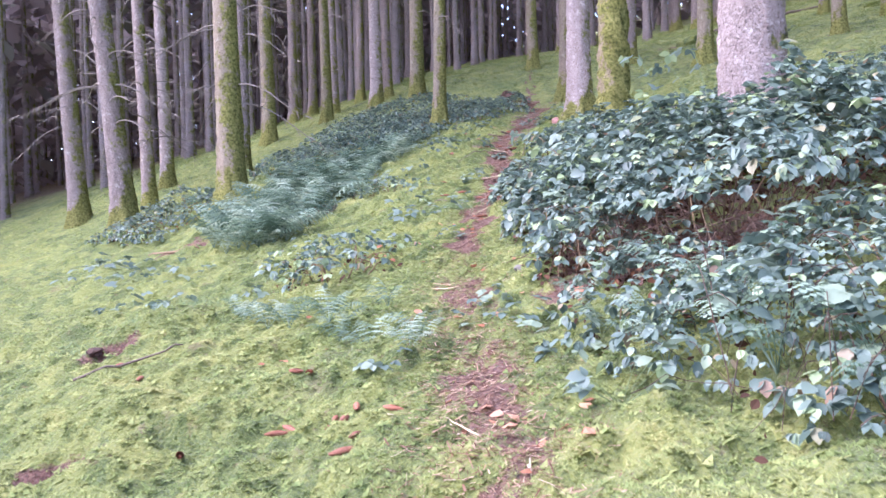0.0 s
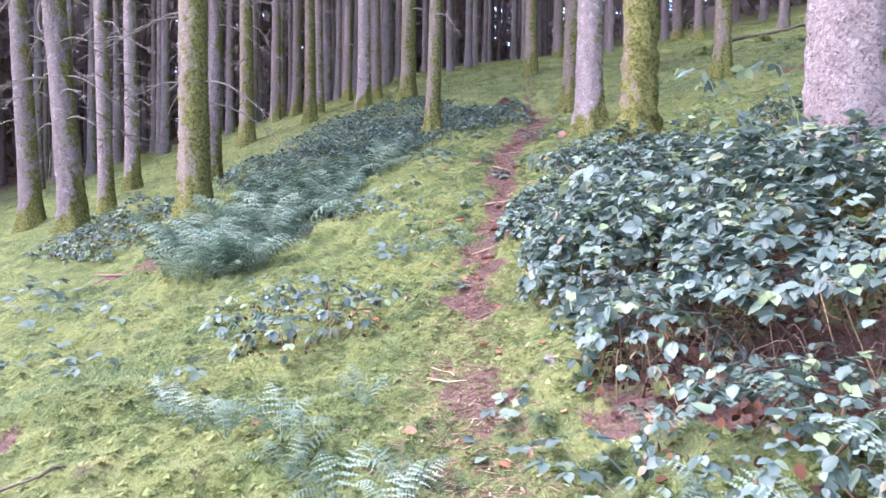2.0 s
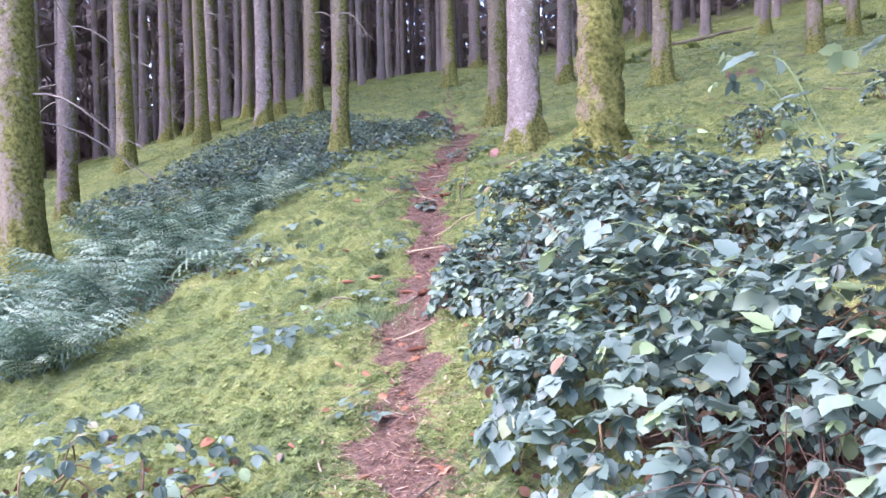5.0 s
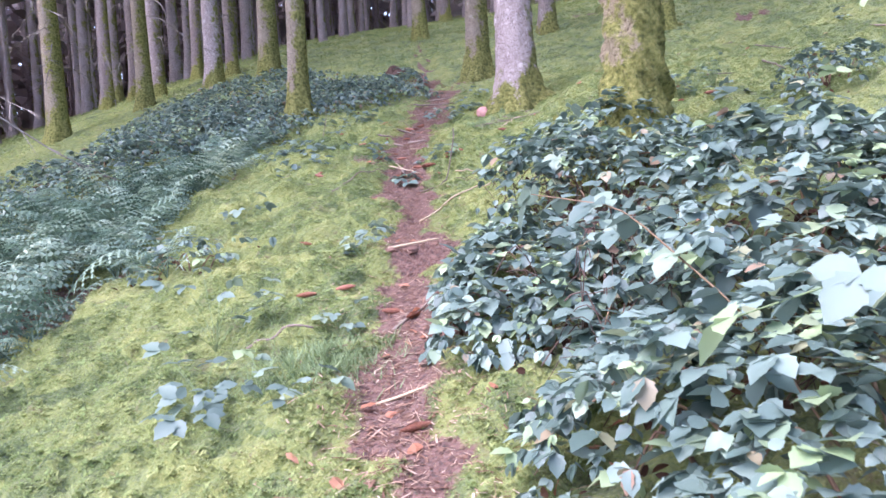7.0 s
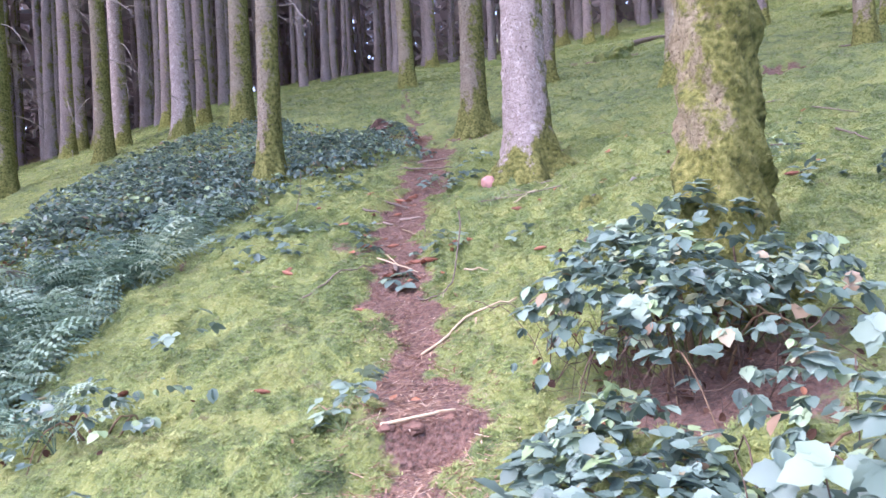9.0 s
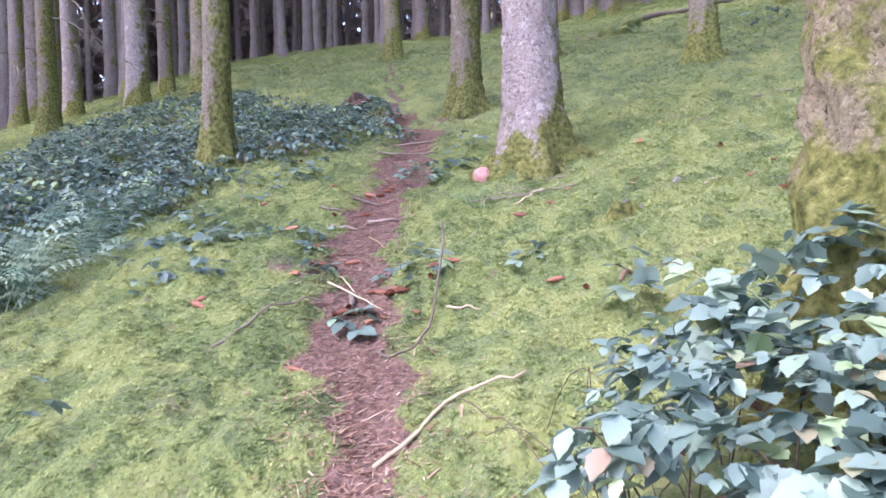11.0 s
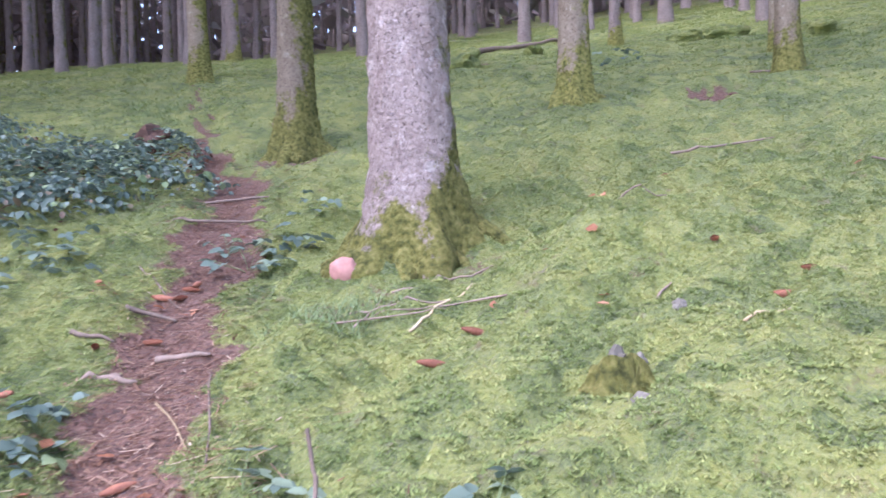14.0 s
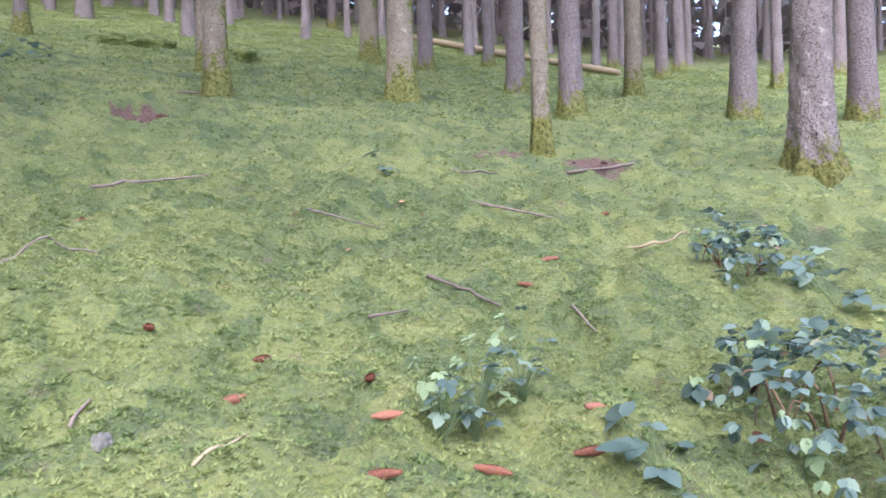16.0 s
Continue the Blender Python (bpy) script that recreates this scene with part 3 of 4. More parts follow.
# ---- brambles ----
def thicket(name, label, cx, cy, rx, ry, top, count, seed, size=0.076, turn=0.0, canes=14, dead=120, tangle=0):
    """A domed mass of bramble leaves on arching canes."""
    q = np.random.default_rng(seed)
    bush = thing(name, label, "bush", "bramble thickets along the path")
    rr, aa = np.sqrt(q.uniform(0, 1, count)), q.uniform(0, 2 * np.pi, count)
    lump = 1 + 0.16 * np.sin(3 * aa + seed) + 0.1 * np.sin(7 * aa + 2 * seed)
    lx, ly = rx * rr * lump * np.cos(aa), ry * rr * lump * np.sin(aa)
    ct, st = math.cos(turn), math.sin(turn)
    x, y = cx + lx * ct - ly * st, cy + lx * st + ly * ct
    dome = top * np.sqrt(np.clip(1.02 - rr**2.6, 0, 1)) * (0.95 + 0.26 * np.sin(4.1 * x + seed) * np.sin(3.7 * y) + 0.2 * np.sin(9 * x) * np.sin(8 * y + 1) + 0.12 * np.sin(17 * x + 2) * np.sin(15 * y))
    deep = np.clip(q.exponential(0.17, count), 0, 0.95)
    z = height(x, y) + np.maximum(dome * (1 - deep), 0.03) + q.uniform(0, 0.05, count)
    out = np.arctan2((y - cy) / ry, (x - cx) / rx) + turn
    yaw = out + q.normal(0, 0.9, count)
    tilt = -0.10 - 0.75 * rr**3 + q.normal(0, 0.3, count)
    big = size * q.uniform(0.45, 1.3, count)
    fresh = q.uniform(0, 1, count) < 0.06
    bare = (top > 0.5) & (z - height(x, y) < np.where(x < cx + 0.2, 0.56, 0.42) * top) & (q.uniform(0, 1, count) < 0.9)
    for part_name, pick, material in (("leaves", ~fresh & ~bare, BRAMBLE), ("young_leaves", fresh & ~bare, YOUNG)):
        shape = (TOOTHED, TOOTHED_F) if cy < 12 else (LEAFLET, LEAFLET_F)
        v, f = trifoliate(np.stack([x, y, z], -1)[pick] + (0, 0, 0.02 if material is YOUNG else 0), yaw[pick], tilt[pick], big[pick], q, *shape)
        tagged(part(part_name, fast_mesh(part_name, v, f, True), material, bush), kind="stuff")
    for _ in range(canes):
        a, r0 = q.uniform(0, 2 * np.pi), q.uniform(0.0, 0.5)
        s = np.linspace(0, 1, 10)
        r1 = r0 + q.uniform(0.3, 0.65)
        px, py = cx + rx * np.cos(a + 0.5 * s) * (r0 + (r1 - r0) * s), cy + ry * np.sin(a + 0.5 * s) * (r0 + (r1 - r0) * s)
        arch = top * q.uniform(0.6, 1.0) * np.sin(np.pi * (0.12 + 0.8 * s))
        cane = tube_mesh("cane", np.stack([px, py, height(px, py) - 0.02 + arch - arch[0]], -1), 0.005 * (1.2 - s) + 0.0015, 5)
        part("cane", cane, CANE, bush)
    if tangle:
        vs, fs, base = [], [], 0
        for _ in range(tangle):
            a, r0 = math.pi * 1.15 + q.uniform(-1.3, 1.3), q.uniform(0.45, 0.95)
            s = np.linspace(0, 1, 9)
            px, py = cx + rx * r0 * np.cos(a) + q.normal(0, 0.25) * s, cy + ry * r0 * np.sin(a) + q.normal(0, 0.25) * s
            pz = height(px, py) + q.uniform(0.0, 0.1) + q.uniform(0.05, 0.38) * np.sin(np.pi * s * q.uniform(0.4, 1.0))
            v, f, _ = tube(np.stack([px, py, pz], -1), np.full(9, q.uniform(0.0012, 0.0028)), 4)
            vs.append(v), fs.append(f + base)
            base += len(v)
        tagged(part("tangle", fast_mesh("tangle", np.concatenate(vs), np.concatenate(fs), True), DEAD_CANE, bush, "tangle of dead reddish-brown canes, darkened for shade"), kind="stuff")
    n = dead
    if n:
        a, r = q.uniform(0, 2 * np.pi, n), np.sqrt(q.uniform(0, 1, n))
        x, y = cx + rx * r * np.cos(a), cy + ry * r * np.sin(a)
        z = height(x, y) + q.uniform(0.01, 0.25, n) * top
        v, f = leaves(np.stack([x, y, z], -1), q.uniform(0, 6.3, n), q.normal(0, 0.6, n), q.normal(0, 0.8, n), q.uniform(0.03, 0.06, n))
        tagged(part("dead_leaves", fast_mesh("dead_leaves", v, f), DEAD_SHADED, bush, "withered brown leaves, coloured dark for shade under the canes"), kind="stuff")
    return bush


THICK = "dense blue-green bramble thicket with glossy leaves beside the path"
LOW = "low patch of blue-green bramble leaves over moss"
thicket("bramble_thicket", THICK, 2.05, 5.2, 1.25, 1.55, 0.80, 3700, 1, 0.078, canes=26, dead=1600, tangle=320)
thicket("bramble_thicket", THICK, 1.25, 6.6, 0.7, 1.1, 0.5, 1600, 2, 0.074)
thicket("bramble_thicket", THICK, 2.1, 8.0, 1.15, 1.0, 0.58, 2100, 3, 0.076, canes=20, dead=500, tangle=160)
thicket("bramble_thicket", THICK, 1.15, 8.6, 0.5, 0.8, 0.3, 800, 4, 0.072)
thicket("bramble_thicket", THICK, 2.0, 9.9, 0.75, 0.7, 0.55, 900, 5, 0.074, canes=18, tangle=60)
thicket("bramble_thicket", "loose low bramble growth with ferns beside the path", 1.9, 2.9, 0.98, 1.05, 0.36, 1150, 6, 0.06, tangle=60)
thicket("bramble_thicket", THICK, 3.9, 6.3, 1.4, 2.2, 0.5, 2500, 7)
thicket("bramble_patch", LOW, 0.4, 17.6, 1.6, 1.4, 0.28, 1700, 8)
thicket("bramble_patch", LOW, -1.6, 17.0, 1.3, 2.2, 0.32, 2200, 9)
thicket("bramble_patch", LOW, -1.2, 20.0, 2.2, 2.0, 0.3, 2300, 10)
thicket("bramble_patch", LOW, 1.5, 18.9, 0.9, 0.7, 0.22, 500, 11)
thicket("bramble_patch", LOW, -4.9, 13.0, 1.2, 0.8, 0.34, 900, 12)
thicket("bramble_patch", LOW, -2.3, 14.6, 1.3, 1.3, 0.36, 1700, 18)
thicket("bramble_patch", LOW, -0.75, 15.5, 0.8, 0.85, 0.28, 800, 19)


# ---- ferns ----
def frond_mesh(seed, length=0.56):
    """One arching frond: a rib and paired, toothed pinnae, broad at its base."""
    q = np.random.default_rng(seed)
    s = np.linspace(0, 1, 12)
    rib = np.stack([length * s * (1 - 0.12 * s), 0.05 * np.sin(2 * s) * q.normal(0, 1) * s, length * (1.4 * s - 0.95 * s**2)], -1)
    v, f, _ = tube(rib, 0.0035 * (1.1 - s), 4)
    verts, tris = v.tolist(), [t for a, b, c, d in f.tolist() for t in ((a, b, c), (a, c, d))]
    pairs, teeth = 10, 4
    for k in range(pairs):
        t = 0.2 + 0.79 * k / (pairs - 1)
        p = np.array([np.interp(t, s, rib[:, i]) for i in range(3)])
        run = np.array([np.interp(min(1, t + 0.05), s, rib[:, i]) for i in range(3)]) - p
        run /= np.linalg.norm(run) + 1e-9
        reach = length * 0.36 * (1 - t) ** 0.8 * min(1.0, 0.6 + 2.5 * (t - 0.2)) + 0.012
        wide = 0.42 * length * 0.79 / pairs
        for side in (1, -1):
            d = 0.35 * run + np.array([0, side * 0.92, -0.2 + 0.12 * q.normal()])
            u = np.linspace(0, 1, teeth + 1)
            mid = p + d * (reach * u)[:, None] + np.array([0, 0, -0.25 * reach]) * (u**2)[:, None]
            i = len(verts)
            verts += mid.tolist()
            j = len(verts)
            for m in range(teeth):
                w = wide * (1 - 0.75 * u[m]) * q.uniform(0.85, 1.15)
                c = mid[m] * 0.35 + mid[m + 1] * 0.65
                verts += [(c + run * w).tolist(), (c - run * w).tolist()]
                tris += [(i + m, i + m + 1, j + 2 * m), (i + m, j + 2 * m + 1, i + m + 1)]
    me = fast_mesh("frond", verts, tris)
    me.materials.append(FERN)
    return me


FRONDS = [frond_mesh(k) for k in range(4)]


def fern(x, y, size=1.0, fronds=7, seed=0, label="green fern with feathery arching fronds growing in moss", group="ferns on the bank"):
    q = np.random.default_rng(300 + seed)
    plant = thing("fern", label, "fern", group, at=pose(x, y, gz(x, y) - 0.01, 0, 0, q.uniform(0, 360)))
    for k in range(fronds):
        m = pose(0, 0, 0, q.uniform(-20, 20), q.uniform(-30, 5), 360 * k / fronds + q.uniform(-20, 20)) @ Matrix.Scale(size * q.uniform(0.75, 1.15), 4)
        part("frond", FRONDS[q.integers(4)], FERN, plant, "", m)
    return plant


q = np.random.default_rng(21)
k = 0
for _ in range(105):
    y = q.uniform(9.2, 13.6)
    x = np.interp(y, [p[0] for p in SCARP], [p[1] for p in SCARP]) - 0.08 - q.uniform() ** 0.9 * np.interp(y, (9.2, 10.0, 11.5, 13.0, 13.6), (0.7, 1.6, 1.8, 1.5, 0.8))
    fern(float(x), y, q.uniform(0.8, 1.4), 6, k)
    k += 1
for _ in range(16):
    y = q.uniform(13.4, 15.0)
    fern(float(np.interp(y, [p[0] for p in SCARP], [p[1] for p in SCARP])) - q.uniform(0.0, 0.6), y, q.uniform(0.6, 0.9), 6, k)
    k += 1
NEAR_FERN = "small fern with pale green fronds at the path's edge"
for x, y, sz, n in ((-1.04, 5.1, 0.6, 6), (-0.72, 4.85, 0.65, 6), (-0.4, 4.4, 0.5, 5), (-1.25, 5.35, 0.55, 6), (-0.15, 4.05, 0.45, 5), (-1.5, 5.6, 0.5, 5), (-0.62, 4.6, 0.5, 5), (1.02, 3.2, 0.7, 6), (1.3, 2.75, 0.9, 6), (0.85, 3.75, 0.55, 6), (1.5, 2.4, 0.9, 6), (0.85, 4.3, 0.5, 5), (-0.9, 10.75, 0.8, 5), (-0.35, 15.0, 0.6, 6), (-0.6, 15.1, 0.6, 6), (-1.3, 11.3, 0.8, 5), (1.3, 3.35, 0.8, 6), (1.65, 3.1, 0.9, 6), (1.3, 3.9, 0.7, 6), (1.05, 3.5, 0.5, 5), (-3.1, 10.0, 0.9, 7), (-0.36, 5.3, 0.5, 5), (-0.1, 4.3, 0.5, 5), (-1.1, 10.95, 0.7, 5), (-2.2, 9.2, 0.8, 6)):
    fern(x, y, sz * 0.95, n + 1, k, NEAR_FERN, "ferns by the path")
    k += 1


# ---- bramble sprigs, single leaves and arching canes ----
def leaf_mesh(name, seed, material, size=1.0):
    q = np.random.default_rng(seed)
    v, f = trifoliate(np.zeros((1, 3)), np.zeros(1), np.full(1, 0.05), np.full(1, size), q)
    me = fast_mesh(name, v, f, True)
    me.materials.append(material)
    return me


LEAVES = [leaf_mesh("leaf", 900 + k, BRAMBLE_ONE) for k in range(4)]
PALE_LEAVES = [leaf_mesh("leaf", 950 + k, YOUNG) for k in range(2)]


def sprig(x, y, n=5, tall=0.14, spread=0.16, size=0.07, seed=0, young=0, label="small bramble sprig with blue-green leaves in the moss", name="bramble_sprig"):
    q = np.random.default_rng(400 + seed)
    plant = thing(name, label, "plant", "bramble sprigs in the moss", at=pose(x, y, gz(x, y), 0, 0, 0))
    for k in range(n):
        a, r = 6.283 * k / n + q.normal(0, 0.5), spread * q.uniform(0.25, 1.0)
        dx, dy = r * math.cos(a), r * math.sin(a)
        z = gz(x + dx, y + dy) - gz(x, y) + tall * q.uniform(0.3, 1.1)
        s = np.linspace(0, 1, 6)
        part("stem", tube_mesh("stem", np.stack([dx * s, dy * s, -0.02 + (z + 0.02) * s**0.7], -1), np.full(6, 0.0016), 4), GRASS, plant)
        me = PALE_LEAVES[k % 2] if k < young else LEAVES[q.integers(4)]
        part("leaf", me, None, plant, "", pose(dx, dy, z, q.normal(0, 12), q.normal(8, 12), math.degrees(a) + q.normal(0, 25)) @ Matrix.Scale(1.25 * size * q.uniform(0.75, 1.2), 4))
    return plant


SPRIGS = [
    (-0.38, 8.69, 7, 0.22, 0.28, 0.07), (0.12, 7.23, 4, 0.10, 0.16, 0.06), (-0.44, 11.54, 5, 0.22, 0.22, 0.06), (-0.41, 9.36, 7, 0.38, 0.30, 0.07), (-0.1, 9.5, 4, 0.26, 0.22, 0.06),
    (0.45, 10.25, 6, 0.18, 0.16, 0.06), (0.55, 10.5, 4, 0.14, 0.12, 0.055), (0.6, 10.75, 4, 0.10, 0.14, 0.05), (0.89, 12.83, 4, 0.08, 0.12, 0.06), (0.24, 9.2, 4, 0.12, 0.14, 0.055),
    (-0.36, 8.5, 7, 0.16, 0.26, 0.075), (0.06, 8.33, 4, 0.10, 0.16, 0.065), (0.83, 13.24, 4, 0.07, 0.12, 0.06), (1.02, 12.2, 5, 0.05, 0.13, 0.08), (-0.13, 13.1, 5, 0.14, 0.16, 0.075),
    (0.21, 12.92, 4, 0.08, 0.12, 0.065), (0.19, 14.16, 6, 0.05, 0.2, 0.06), (0.48, 13.78, 5, 0.05, 0.18, 0.055), (2.06, 15.02, 7, 0.10, 0.22, 0.065), (2.42, 15.34, 5, 0.10, 0.18, 0.06),
    (0.75, 15.47, 7, 0.10, 0.25, 0.07), (0.35, 15.4, 6, 0.12, 0.25, 0.065), (-0.37, 15.06, 7, 0.2, 0.25, 0.07), (1.94, 12.21, 3, 0.06, 0.12, 0.05), (1.45, 12.35, 4, 0.08, 0.16, 0.06),
    (1.25, 12.6, 3, 0.05, 0.1, 0.055), (2.12, 11.4, 5, 0.30, 0.14, 0.08), 
    (5.74, 10.51, 7, 0.14, 0.3, 0.07), (6.2, 10.7, 5, 0.12, 0.25, 0.07), (3.72, 11.25, 5, 0.12, 0.16, 0.07),
    (6.64, 13.43, 4, 0.12, 0.12, 0.06), (9.4, 20.3, 8, 0.3, 0.5, 0.1), (-2.2, 9.5, 6, 0.2, 0.3, 0.08), (-5.0, 10.23, 8, 0.2, 0.5, 0.08), (-1.5, 5.9, 5, 0.14, 0.2, 0.07),
    (-2.4, 6.6, 5, 0.14, 0.25, 0.07), (0.55, 4.25, 6, 0.12, 0.2, 0.07), (0.3, 4.6, 5, 0.1, 0.16, 0.06), (0.62, 3.6, 7, 0.14, 0.25, 0.07), (0.75, 2.9, 7, 0.16, 0.25, 0.075),
    (0.35, 5.0, 4, 0.08, 0.15, 0.06), (-0.3, 3.9, 4, 0.1, 0.15, 0.06), (-3.2, 7.6, 6, 0.16, 0.35, 0.08), (-2.9, 8.4, 6, 0.14, 0.35, 0.075), (0.3, 17.0, 6, 0.15, 0.3, 0.07), (-0.5, 14.3, 6, 0.12, 0.22, 0.07), (-0.1, 14.6, 6, 0.1, 0.22, 0.07), (0.1, 13.5, 5, 0.08, 0.18, 0.065),
    (-0.3, 13.7, 6, 0.1, 0.22, 0.07), (0.55, 14.9, 5, 0.08, 0.2, 0.06), (0.9, 15.9, 6, 0.1, 0.25, 0.065), (-0.7, 14.6, 6, 0.14, 0.25, 0.07), (1.85, 15.3, 5, 0.1, 0.16, 0.06),
    (-4.2, 9.4, 8, 0.2, 0.4, 0.08), (-3.6, 8.7, 7, 0.18, 0.35, 0.075), (-4.8, 10.6, 8, 0.2, 0.4, 0.08), (1.9, 14.95, 7, 0.12, 0.22, 0.065), (2.2, 15.0, 6, 0.12, 0.2, 0.06), (0.85, 13.5, 6, 0.12, 0.14, 0.06),
    (1.4, 12.72, 5, 0.08, 0.18, 0.055), (0.9, 15.25, 6, 0.1, 0.2, 0.06), (0.6, 16.2, 7, 0.12, 0.25, 0.065), (0.25, 13.5, 5, 0.08, 0.16, 0.06), (0.05, 14.2, 6, 0.1, 0.25, 0.06), (0.4, 13.8, 5, 0.08, 0.2, 0.06),
]
for k, row in enumerate(SPRIGS):
    x, y, n, tall, spread, size = row
    sprig(x, y, n + 2, tall, spread, size, k, 1 if k % 4 == 0 else 0)
for k, (x, y, n) in enumerate(((3.72, 11.8, 26), (3.86, 11.68, 20), (3.62, 11.88, 18))):
    sprig(x, y, n, 0.25, 0.11, 0.034, 80 + k, 9, "leafy seedling with pale tips standing in moss", "seedling")
thicket("bramble_bush", "small loose bramble bush with reddish dead leaves in moss", -0.9, 6.7, 0.6, 0.5, 0.34, 125, 13, canes=8, dead=60)
thicket("bramble_bush", "small loose bramble bush in moss", -1.35, 7.35, 0.5, 0.4, 0.22, 45, 14, canes=5, dead=10)


thicket("bramble_bush", "small bramble bush with blue-green leaves in open moss", 4.3, 10.72, 0.42, 0.4, 0.27, 210, 15, 0.06, canes=6, dead=10)
thicket("bramble_bush", "small bramble bush with blue-green leaves in open moss", 5.95, 10.95, 0.3, 0.25, 0.28, 90, 16, 0.066, canes=4, dead=4)
thicket("bramble_bush", "leafy bramble shoots at the edge of the thicket", 0.98, 4.95, 0.36, 0.5, 0.42, 210, 21, 0.07, canes=8, dead=120)
thicket("bramble_bush", "low loose bramble growth over dead leaves and canes", 1.2, 3.9, 0.55, 0.6, 0.24, 340, 17, 0.056, canes=8, dead=160)
thicket("bramble_bush", "small loose bramble bush in moss", -0.75, 10.8, 0.5, 0.4, 0.3, 60, 20, 0.07, canes=5, dead=10)


def arching_cane(points, thick, count, size, seed, young=False):
    """A long bramble shoot with large leaves, rooted in the ground."""
    q = np.random.default_rng(seed)
    p = np.array(points, float)
    p[0, 2] = gz(p[0, 0], p[0, 1]) - 0.03
    u = np.linspace(0, 1, len(p))
    s = np.linspace(0, 1, 16)
    c = np.stack([np.interp(s, u, p[:, i]) for i in range(3)], -1)
    c[1:-1] = (c[:-2] + 2 * c[1:-1] + c[2:]) / 4
    shoot = thing("bramble_shoot", "long pale green bramble shoot arching out with large leaves", "plant", "arching bramble shoots")
    part("cane", tube_mesh("cane", c, thick * (1.1 - 0.7 * s), 6), CANE if not young else GRASS, shoot)
    for k in range(count):
        t = 0.4 + 0.6 * k / (count - 1)
        at = np.array([np.interp(t, s, c[:, i]) for i in range(3)])
        a = math.degrees(math.atan2(c[-1, 1] - c[0, 1], c[-1, 0] - c[0, 0])) + (60 if k % 2 else -60) * (t < 0.97) + q.normal(0, 12)
        part("leaf", (PALE_LEAVES if young and k == count - 1 else LEAVES)[k % 2], None, shoot, "", pose(*at, q.normal(0, 25), q.normal(32, 18), a) @ Matrix.Scale(size * q.uniform(0.8, 1.15), 4))


arching_cane([(1.45, 7.0, 0), (1.25, 7.1, 2.15), (1.0, 7.3, 2.45), (0.8, 7.5, 2.5)], 0.004, 6, 0.10, 1)
arching_cane([(1.6, 6.0, 0), (1.4, 6.15, 2.2), (1.12, 6.4, 2.36), (0.92, 6.62, 2.24)], 0.004, 6, 0.095, 2, True)
arching_cane([(1.95, 6.1, 0), (1.9, 6.2, 2.5), (1.8, 6.4, 2.98), (1.72, 6.7, 3.05)], 0.004, 5, 0.10, 3, True)
arching_cane([(2.25, 5.8, 0), (2.2, 5.9, 2.5), (2.15, 6.1, 2.98), (2.05, 6.4, 3.0)], 0.004, 5, 0.10, 4, True)
arching_cane([(2.6, 7.2, 0), (2.55, 7.3, 2.7), (2.4, 7.5, 3.15), (2.3, 7.9, 3.2)], 0.004, 5, 0.09, 5, True)
arching_cane([(0.95, 5.05, 0), (0.85, 5.0, 1.35), (0.72, 4.95, 1.62), (0.62, 4.9, 1.6)], 0.004, 5, 0.085, 6, True)
arching_cane([(2.2, 10.0, 0), (2.1, 10.1, 2.75), (1.95, 10.3, 3.02), (1.85, 10.5, 3.05)], 0.004, 6, 0.095, 7, True)
arching_cane([(1.9, 9.8, 0), (1.8, 9.95, 2.6), (1.65, 10.2, 2.85), (1.6, 10.45, 2.8)], 0.004, 6, 0.09, 8)
arching_cane([(2.35, 10.9, 0), (2.3, 11.0, 2.95), (2.2, 11.15, 3.05), (2.15, 11.3, 3.02)], 0.003, 4, 0.08, 9)

# ---- the outermost thicket leaves, each by itself ----
def outer_leaves(bush, cx, cy, rx, ry, top, count, seed):
    q = np.random.default_rng(seed)
    for _ in range(count):
        a, r = math.pi + q.uniform(-1.5, 1.5), q.uniform(0.45, 0.93)
        x, y = cx + rx * r * math.cos(a), cy + ry * r * math.sin(a)
        z = gz(x, y) + top * math.sqrt(1.02 - r**2.6) * q.uniform(0.85, 1.08) + 0.03
        part("leaf", LEAVES[q.integers(4)], None, bush, "", pose(x, y, z, q.normal(0, 18), q.normal(10, 18), math.degrees(a) + q.normal(0, 50)) @ Matrix.Scale(q.uniform(0.06, 0.115), 4))


thickets = [ob for ob in scene.objects if ob.name.startswith("bramble_thicket")]
for bush, row in zip(thickets, ((2.05, 5.2, 1.25, 1.55, 0.80), (1.25, 6.6, 0.7, 1.1, 0.5), (2.1, 8.0, 1.15, 1.0, 0.58), (1.15, 8.6, 0.5, 0.8, 0.3), (2.0, 9.9, 0.75, 0.7, 0.55), (1.9, 2.9, 0.95, 1.0, 0.34))):
    outer_leaves(bush, *row, 55, int(row[1] * 10))

# ---- roots of the trees by the path ----
def root(parent, base, ends, thick, material):
    """Roots that spread from a tree's foot and dive into the moss."""
    for ex, ey in ends:
        s = np.linspace(0, 1, 9)
        x, y = base[0] + (ex - base[0]) * s, base[1] + (ey - base[1]) * s + 0.04 * np.sin(4 * s)
        z = height(x, y) + thick * (0.9 - 1.9 * s) + 0.22 * (1 - s) ** 3
        pts = np.stack([x, y, z], -1) - np.array((base[0], base[1], gz(*base)))
        part("root", tube_mesh("root", pts, thick * (1.25 - s), 9), material, parent)


